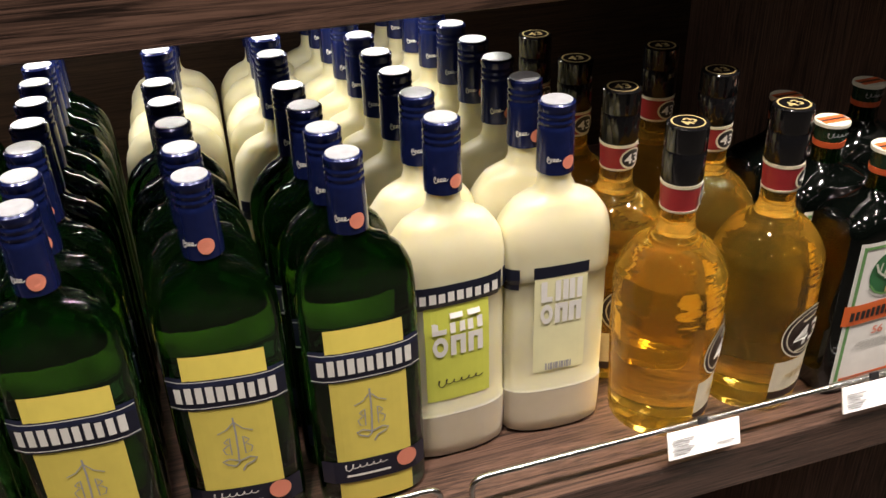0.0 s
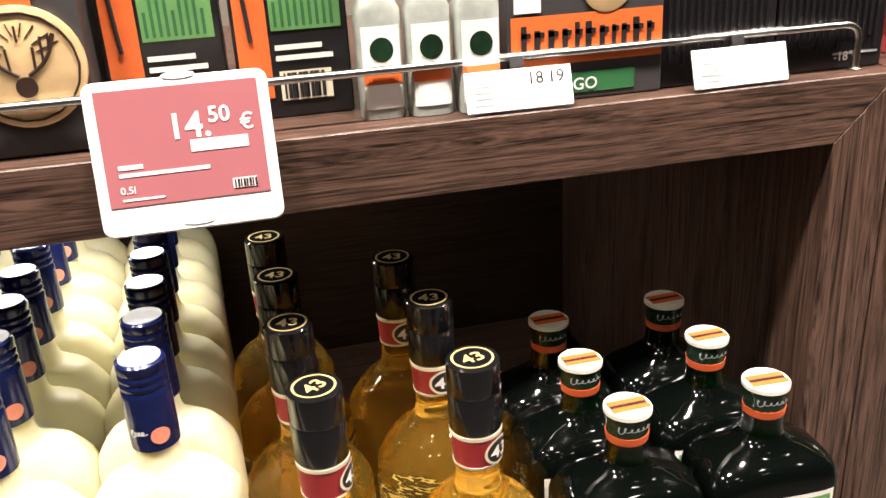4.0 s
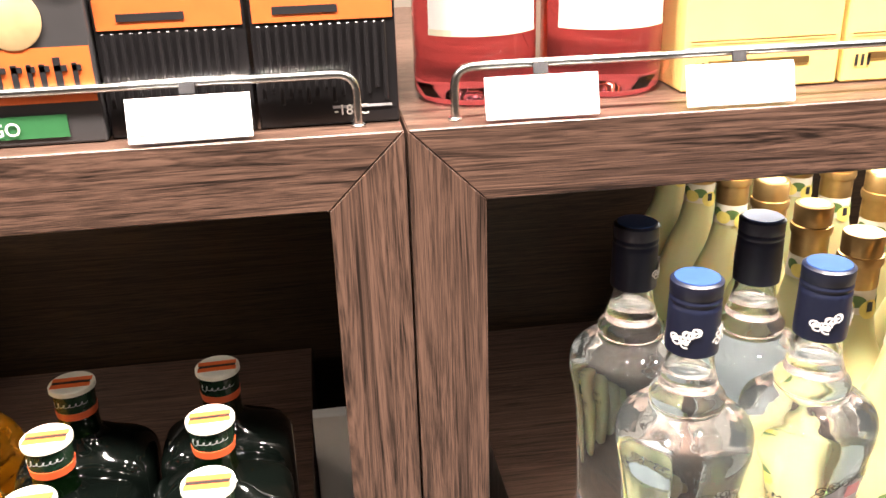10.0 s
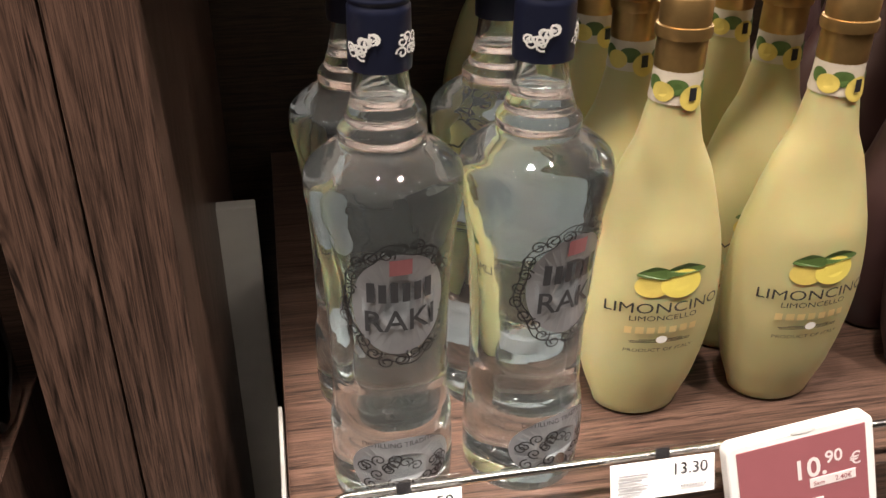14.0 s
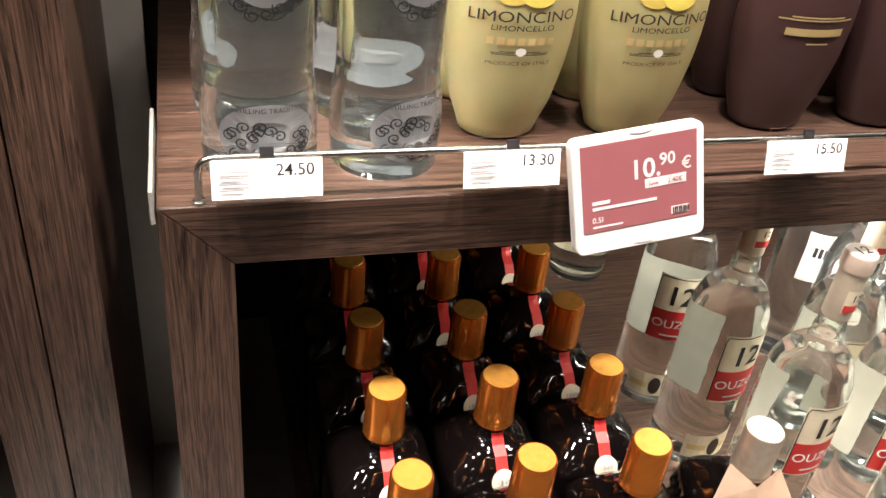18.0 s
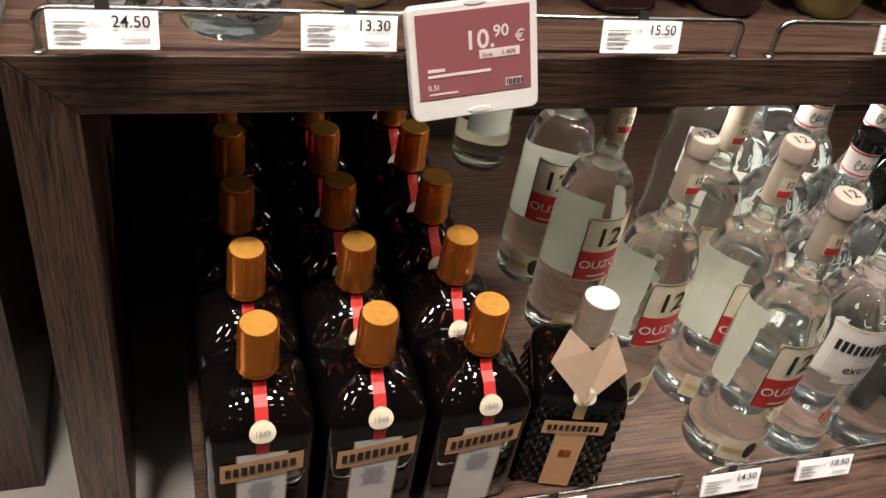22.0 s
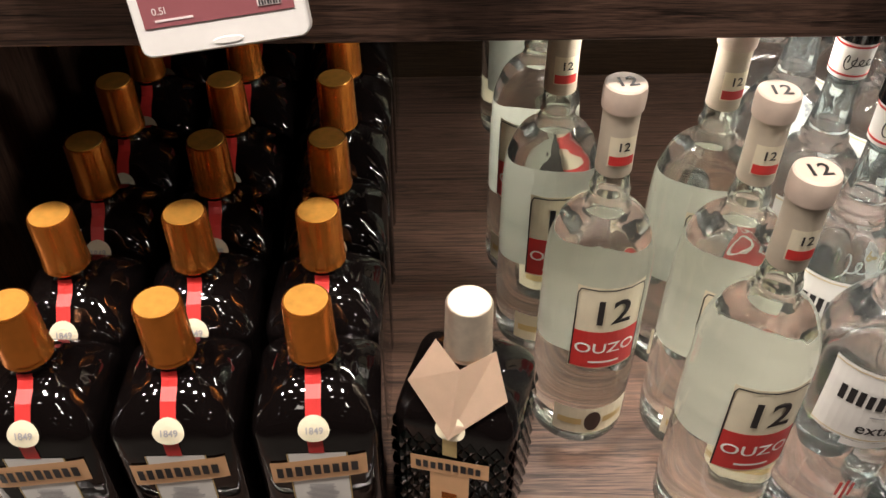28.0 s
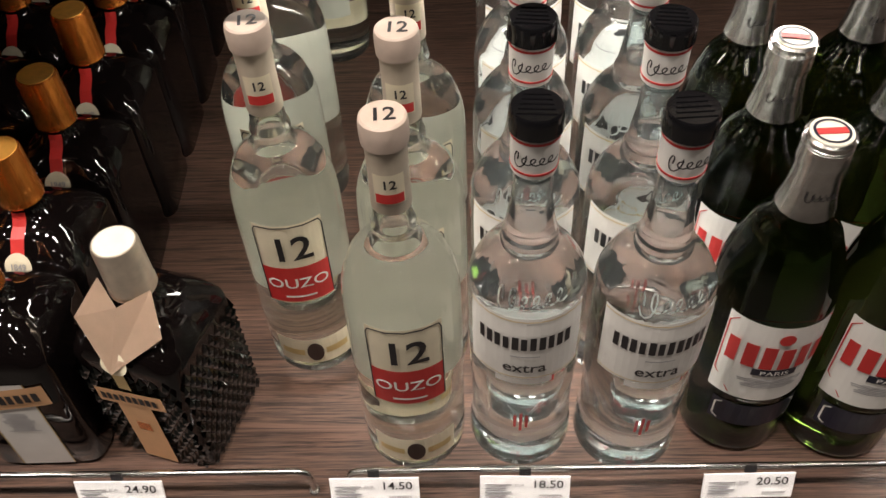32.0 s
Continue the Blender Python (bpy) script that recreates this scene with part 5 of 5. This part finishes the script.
set_out(rose_bottle(), [(0.911, 0.716, 2.0), (0.990, 0.716, -3.0), (1.275, 0.716), (1.350, 0.716)], UP, 8, 15, 1.06, 1.0)

# ---------------------------------------------------------------- cartons on the top shelf
def carton(name, x0, x1, y0, y1, h, mat, label, group=""):
    c = thing(name, (x0 + x1) / 2, y0, UP + 0.0005, label, "carton", group)
    part("box", box(-(x1 - x0) / 2, (x1 - x0) / 2, 0, y1 - y0, 0, h, 0.0012), mat, c)
    return c


FRONT = [(0.0, 10.0, 0.0, 60.0), (1.0, 10.0, 0.0, 60.0)]


def face(c, u0, u1, z0, z1, mat, name, off=0.0006, label=""):
    bm = bmesh.new()
    bm.faces.new([bm.verts.new((u, -off, z)) for u, z in ((u0, z0), (u1, z0), (u1, z1), (u0, z1))])
    return part(name, bm, mat, c, label)


def face_disc(c, u, z, r, mat, name, depth=0.004, label="", segs=32):
    bm = loft([(0, r, r, 2), (depth * 0.8, r, r, 2), (depth, r * 0.95, r * 0.95, 2)], segs)
    bmesh.ops.transform(bm, matrix=Matrix.Translation((u, 0, z)) @ Matrix.Rotation(math.pi / 2, 4, "X"), verts=bm.verts)
    return part(name, bm, mat, c, label, 35)


def face_word(c, text, u, z, size, mat, name, off=0.0012):
    bm = flat_word(text, 0, 0, size)
    bmesh.ops.transform(bm, matrix=Matrix.Translation((u, -off, z)) @ Matrix.Rotation(math.pi / 2, 4, "X"), verts=bm.verts)
    return part(name, bm, mat, c)


gift = carton("gift_carton", 0.189, 0.383, 0.662, 0.76, 0.28, CARTON_GREY, "charcoal gift carton with golden medallion and printed label")
face(gift, 0.015, 0.072, 0.055, 0.20, PAPER, "printed_label")
face(gift, 0.020, 0.067, 0.080, 0.20, GREEN_INK, "label_border", 0.0010)
face(gift, 0.024, 0.063, 0.080, 0.20, PAPER, "label_field", 0.0013)
face_disc(gift, 0.0435, 0.118, 0.017, DEEP_GREEN, "emblem", 0.002)
face(gift, 0.010, 0.076, 0.072, 0.092, ORANGE, "name_band", 0.0020, "orange name band")
medal = face_disc(gift, 0.066, 0.047, 0.031, MEDAL, "medallion", 0.0042, "golden medallion")
part("medal_rim", rod([(0.066 + 0.0275 * math.cos(0.349 * k), -0.0046, 0.047 + 0.0275 * math.sin(0.349 * k)) for k in range(19)], 0.0006, 0.002, 6), EMBLEM, gift)
for s in (-1, 1):
    part("antler_line", rod([(0.066 + s * u, -0.0047, 0.047 + z) for u, z in ((0.0025, -0.004), (0.009, 0.000), (0.014, 0.006), (0.0175, 0.016))], 0.0010, 0.004, 6), EMBLEM, gift)
    for u, z, h in ((0.006, -0.002, 0.012), (0.0105, 0.002, 0.013), (0.0145, 0.007, 0.009)):
        part("antler_tine", rod([(0.066 + s * u, -0.0047, 0.047 + z), (0.066 + s * (u + 0.0005), -0.0047, 0.047 + z + h)], 0.0007, 0.004, 6), EMBLEM, gift)
    for k in range(4):
        a = math.radians(35 + 32 * k)
        part("ray_line", rod([(0.066 + s * 0.010 * math.cos(a), -0.0045, 0.043 + 0.020 * math.sin(a)), (0.066 + s * 0.024 * math.cos(a), -0.0045, 0.045 + 0.0245 * math.sin(a))], 0.0003, 0.004, 5), EMBLEM, gift)
face_disc(gift, 0.066, 0.037, 0.0055, EMBLEM, "stag_head", 0.0050, segs=16)
part("cross_line", rod([(0.066, -0.0047, 0.060), (0.066, -0.0047, 0.068)], 0.0006, 0.004, 6), EMBLEM, gift)
for x0, x1 in ((0.387, 0.452), (0.457, 0.523)):
    c = carton("gift_carton", x0, x1, 0.690, 0.78, 0.28, CARTON_BLACK, "black gift carton with orange and green city print", "city gift cartons")
    w = (x1 - x0) / 2
    face(c, -w + 0.002, -w + 0.020, 0.012, 0.275, ORANGE, "orange_strip", label="orange strip")
    face(c, -w + 0.022, w - 0.004, 0.050, 0.275, GREEN_INK, "city_picture", label="green city picture")
    for k in range(9):
        u = -w + 0.024 + k * (2 * w - 0.030) / 9
        face(c, u, u + 0.0018, 0.052, 0.066 + 0.012 * ((k * 5) % 4), DEEP_GREEN, "tower_line", 0.0010)
    face(c, -w + 0.024, w - 0.012, 0.010, 0.027, CREAM, "barcode_field", 0.0009)
    for k in range(11):
        u = -w + 0.026 + k * (2 * w - 0.042) / 11
        face(c, u, u + 0.0012 + 0.0008 * (k % 3), 0.011, 0.026, INK, "barcode_bar", 0.0013)
    for k in range(2):
        face(c, -w + 0.023, w - 0.010 - 0.006 * k, 0.033 + 0.006 * k, 0.036 + 0.006 * k, PAPER, "print_line", 0.0009)
    part("tower_print", rod([(-w + 0.010, -0.0012, 0.045), (-w + 0.006, -0.0012, 0.10), (-w + 0.015, -0.0012, 0.10), (-w + 0.010, -0.0012, 0.16)], 0.0012), INK, c)

pack = thing("mini_bottle_pack", 0.6265, 0.656, UP + 0.0005, "carton of small herbal liqueur bottles with orange band", "multipack")
part("box", box(-0.018, 0.078, 0, 0.10, 0, 0.094, 0.0012), CARTON_GREY, pack)
part("upper_box", box(-0.098, 0.078, 0.002, 0.10, 0.0945, 0.19, 0.0012), CARTON_GREY, pack)
face(pack, -0.016, 0.077, 0.022, 0.050, ORANGE, "name_band", label="orange name band")
rnd = random.Random(5)
bm = bmesh.new()
u = -0.010
while u < 0.068:
    w = rnd.uniform(0.005, 0.008)
    box(u, u + w * 0.45, -0.0014, -0.0006, 0.029, 0.042 + rnd.choice((0, 0.003)), 0, bm)
    box(u, u + w * 0.8, -0.0014, -0.0006, 0.038, 0.041, 0, bm)
    u += w + 0.001
part("name_print", bm, INK, pack)
face_disc(pack, 0.042, 0.064, 0.015, MEDAL, "round_emblem", 0.0012)
face(pack, -0.014, 0.002, 0.052, 0.060, PAPER, "count_print")
face(pack, 0.012, 0.060, 0.004, 0.016, DEEP_GREEN, "green_field")
face_word(pack, "TO-GO", 0.020, 0.006, 0.007, PAPER, "word_print")
for k in range(3):
    bb = part("small_bottle", loft([(0, 0.0125, 0.011, 4), (0.060, 0.0128, 0.0112, 4), (0.068, 0.009, 0.009, 2.4), (0.072, 0.0058, 0.0058, 2), (0.082, 0.0055, 0.0055, 2)], 24), SILVER_GREEN, pack, "small silvery green printed bottle", 60)
    bb.location = (-0.090 + 0.0275 * k, 0.014 - 0.004 * k, 0.0)
    S2 = [(0, 0.0127, 0.0112, 4), (0.06, 0.0128, 0.0113, 4)]
    part("label", patch(S2, -0.0105, 0.0105, 0.006, 0.052, 0.0005), PAPER, bb)
    part("label_band", patch(S2, -0.0105, 0.0105, 0.020, 0.027, 0.0009), ORANGE, bb)
    part("emblem", disc_patch(S2, 0, 0.039, 0.0065, 0.0070, 0.0009, None, 16), SLEEVE, bb)
    part("cap", turned([(0.078, 0.0065), (0.089, 0.0065), (0.090, 0.0058)], 18), SILVER, bb, "", 40)
for k in range(5):
    face_disc(pack, -0.010 + 0.020 * k, 0.0885, 0.0052, SILVER, "cap_showing", 0.004)

for x0, x1 in ((0.706, 0.7815), (0.7835, 0.8590)):
    c = carton("cool_pack_carton", x0, x1, 0.660, 0.74, 0.24, CARTON_BLACK, "orange and black ribbed cool-pack carton", "cool-pack cartons")
    w = (x1 - x0) / 2
    face(c, -w + 0.0015, w - 0.0015, 0.056, 0.238, ORANGE, "orange_face", label="orange upper face")
    face_word(c, "COOLPACK", 0.0, 0.090, 0.0085, PAPER, "word_print")
    face(c, -w + 0.008, w - 0.008, 0.104, 0.113, INK, "name_print", 0.0010)
    face(c, -w + 0.012, w - 0.030, 0.060, 0.064, INK, "small_print", 0.0010)
    for k in range(15):
        u = -w + 0.003 + k * (2 * w - 0.006) / 15
        part("rib", box(u, u + 0.0022, -0.0016, 0.0, 0.016 + 0.004 * math.sin(k * 2.1), 0.0545, 0.0005, None, 1), CARTON_BLACK, c)
    face(c, w - 0.036, w - 0.004, 0.0090, 0.0105, GREY_INK, "foot_line")
    face_word(c, "-18°C", w - 0.026, 0.0055, 0.0055, PAPER, "temperature_print")
for k, x0 in enumerate((1.030, 1.132, 1.402, 1.502, 1.602)):
    c = carton("spirit_carton", x0, x0 + 0.0985, 0.682, 0.78, 0.24, CARTON_YELLOW, "yellow printed spirit carton", "yellow cartons on the top shelf")
    for j in range(7):
        face(c, -0.028, 0.026 - 0.004 * (j % 3), 0.060 + 0.006 * j, 0.0615 + 0.006 * j, GOLD, "print_line")
    face(c, -0.0455, 0.0455, 0.0290, 0.0300, GOLD, "gold_line")
    face(c, -0.034, 0.030, 0.014, 0.018, GOLD, "print_bar")
    for j in range(3):
        face(c, -0.042 + 0.004 * j, -0.040 + 0.004 * j, 0.010, 0.017, INK, "code_mark")

# ---------------------------------------------------------------- wire rails and price signs
def rail(x0, x1, y, z, h=0.029):
    """A bent wire whose two ends stand in small collars on the board."""
    r = thing("wire_rail", (x0 + x1) / 2, y, z, "bent brushed steel wire rail along the shelf edge", "rail", "wire rails")
    w = (x1 - x0) / 2
    part("wire", rod([(-w, 0, -0.004), (-w, 0, h), (w, 0, h), (w, 0, -0.004)], 0.0024, 0.011), STEEL, r, "", 60)
    for k in (-w, w):
        foot = part("collar", turned([(0.0002, 0.0040), (0.0014, 0.0040), (0.0020, 0.0034)], 16), STEEL, r, "", 40)
        foot.location = (k, 0, 0)


RAIL_UP, RAIL_LEFT, RAIL_MID, RAIL_LOW = UP_FRONT + 0.014, LEFT_FRONT + 0.010, MID_FRONT + 0.004, LOW_FRONT + 0.046
for x0, x1, y, z in ((-0.35, 0.262, RAIL_UP, UP), (0.286, 0.836, RAIL_UP, UP), (0.889, 1.44, RAIL_UP, UP), (1.465, 2.02, RAIL_UP, UP), (-0.30, 0.268, RAIL_LEFT, MID), (0.292, 0.772, RAIL_LEFT, MID),
                     (0.974, 1.461, RAIL_MID, MID), (1.494, 2.05, RAIL_MID, MID), (1.080, 1.478, RAIL_LOW, LOW), (1.505, 2.02, RAIL_LOW, LOW)):
    rail(x0, x1, y, z)


def price_tag(x, rail_y, z, price, width=0.0625, tilt=18.0, seed=0):
    """A white card in a clear holder, hung on the rail."""
    lift = 0.031 if z == UP else 0.038
    t = thing("price_tag", x + width / 2, rail_y - 0.0034, z + lift, "white price card in a clear holder on the wire rail", "price tag", "price tags")
    t.matrix_world = pose(x + width / 2, rail_y - 0.0034, z + lift, -tilt, 0, random.Random(seed).uniform(-1.5, 1.5))
    w = width / 2
    part("card", box(-w, w, -0.0012, 0.0, -0.0305, -0.0078, 0.0003), CARD, t)
    see_through(part("holder", box(-w, w, -0.0022, -0.0014, -0.0310, 0.0010, 0.0003), ACRYLIC, t, "clear acrylic holder"))
    part("clip", box(-0.004, 0.004, -0.0010, 0.0006, -0.0070, -0.0010), INK, t, "small dark clip")

    def upright(bm):
        bmesh.ops.transform(bm, matrix=Matrix.Translation((0, -0.0026, 0)) @ Matrix.Rotation(math.pi / 2, 4, "X"), verts=bm.verts)
        return bm
    if price:
        part("price_print", upright(flat_word(price, w * 0.50, -0.0172, 0.0070)), INK, t)
        part("currency_print", upright(flat_word("EUR", -w * 0.12, -0.0160, 0.0026)), GREY_INK, t)
    bm = bmesh.new()
    for k in range(9):
        box(w * 0.32 + 0.0018 * k, w * 0.32 + 0.0011 + 0.0018 * k, -0.0027, -0.0024, -0.0252, -0.0236, 0, bm)
    for k in range(4):
        box(-w * 0.88, -w * (0.30 + 0.12 * (k % 2)) , -0.0027, -0.0024, -0.0150 - 0.0035 * k, -0.0139 - 0.0035 * k, 0, bm)
    part("small_print", bm, GREY_INK, t)
    return t


for i, (x, rail_y, z, price) in enumerate((
        (0.150, RAIL_UP, UP, ""), (0.580, RAIL_UP, UP, "18.19"), (0.718, RAIL_UP, UP, ""), (0.904, RAIL_UP, UP, ""), (1.017, RAIL_UP, UP, ""), (1.185, RAIL_UP, UP, ""), (1.31, RAIL_UP, UP, ""),
        (0.447, RAIL_LEFT, MID, ""), (0.606, RAIL_LEFT, MID, ""), (0.696, RAIL_LEFT, MID, ""),
        (0.981, RAIL_MID, MID, "24.50"), (1.129, RAIL_MID, MID, "13.30"), (1.340, RAIL_MID, MID, "15.50"), (1.580, RAIL_MID, MID, "15.50"), (1.80, RAIL_MID, MID, "15.50"),
        (1.082, RAIL_LOW, LOW, "25.50"), (1.313, RAIL_LOW, LOW, "24.90"), (1.493, RAIL_LOW, LOW, "14.50"), (1.598, RAIL_LOW, LOW, "18.50"), (1.752, RAIL_LOW, LOW, "20.50"))):
    price_tag(x, rail_y, z, price, seed=i)


def big_sign(x, y, z, price, save, lean, roll):
    """An upright white electronic price sign with a red display; x, y, z: the middle of its lower edge."""
    s = thing("price_sign", x, y, z, "white electronic price sign with a red display", "price sign", "price signs")
    s.matrix_world = pose(x, y, z, -lean, roll, 0) @ Matrix.Diagonal((0.91, 0.91, 0.91, 1.0))
    W, H = 0.0490, 0.084
    bm = bmesh.new()
    pts = []
    for cx, cz, a0 in ((W - 0.006, 0.006, -90), (W - 0.006, H - 0.006, 0), (-W + 0.006, H - 0.006, 90), (-W + 0.006, 0.006, 180)):
        pts += [(cx + 0.006 * math.cos(radians(a0 + 15 * k)), cz + 0.006 * math.sin(radians(a0 + 15 * k))) for k in range(7)]
    part("shell", prism(pts, 0.0, 0.011, 0.0010), SHELL, s, "white plastic shell")
    d0, d1, e0, e1 = -0.0430, 0.0430, 0.0165, 0.0790
    part("display", box(d0, d1, -0.0006, 0.0002, e0, e1), SCREEN, s, "red paper-like display")

    def upright(bm):
        bmesh.ops.transform(bm, matrix=Matrix.Translation((0, -0.0010, 0)) @ Matrix.Rotation(math.pi / 2, 4, "X"), verts=bm.verts)
        return bm
    a, c = price.split(".")
    bm = flat_word(a + ".", 0.004, 0.0505, 0.0135)
    flat_word(c, 0.0205, 0.0575, 0.0085, 0, bm)
    flat_word("€", 0.0350, 0.0520, 0.0085, 0, bm)
    part("price_print", upright(bm), SCREEN_INK, s, "pale price digits")
    part("save_field", box(0.0035, 0.0345, -0.0010, -0.0004, 0.0425, 0.0490), SCREEN_INK, s)
    if save:
        bm = flat_word("Save", 0.0095, 0.0440, 0.0030, 0.0004)
        flat_word(save, 0.0260, 0.0440, 0.0034, 0.0004, bm)
        part("save_print", upright(bm), SCREEN, s)
    bm = bmesh.new()
    for k, (u, wd, zz, hh) in enumerate(((-0.036, 0.013, 0.0365, 0.0024), (-0.036, 0.048, 0.0325, 0.0020), (-0.036, 0.022, 0.0195, 0.0012))):
        box(u, u + wd, -0.0010, -0.0004, zz, zz + hh, 0, bm)
    part("small_print", bm, SCREEN_INK, s)
    part("volume_print", upright(flat_word("0.5l", -0.0325, 0.0235, 0.0040)), SCREEN_INK, s)
    part("code_field", box(0.0230, 0.0365, -0.0010, -0.0004, 0.0200, 0.0255), SCREEN_INK, s)
    bm = bmesh.new()
    for k in range(8):
        box(0.0240 + 0.0016 * k, 0.0248 + 0.0016 * k + 0.0003 * (k % 2), -0.0014, -0.0010, 0.0205, 0.0250, 0, bm)
    part("code_bars", bm, INK, s)
    for zz in (0.0842, 0.0045):
        bm = loft([(0, 0.009, 0.0022, 2), (0.0008, 0.0085, 0.0018, 2)], 20)
        bmesh.ops.transform(bm, matrix=Matrix.Translation((0.002, 0.0002, zz)) @ Matrix.Rotation(math.pi / 2, 4, "X"), verts=bm.verts)
        part("thumb_tab", bm, SHELL, s)
    part("hook", box(-0.012, 0.012, 0.0105, 0.0200, 0.050, 0.062, 0.001), SHELL, s, "clip behind the sign")
    return s


big_sign(0.427, 0.606, 1.086, "14.50", "", 13, 0)
big_sign(1.249, 0.524, 0.712, "10.90", "2.40€", 15, -8.5)
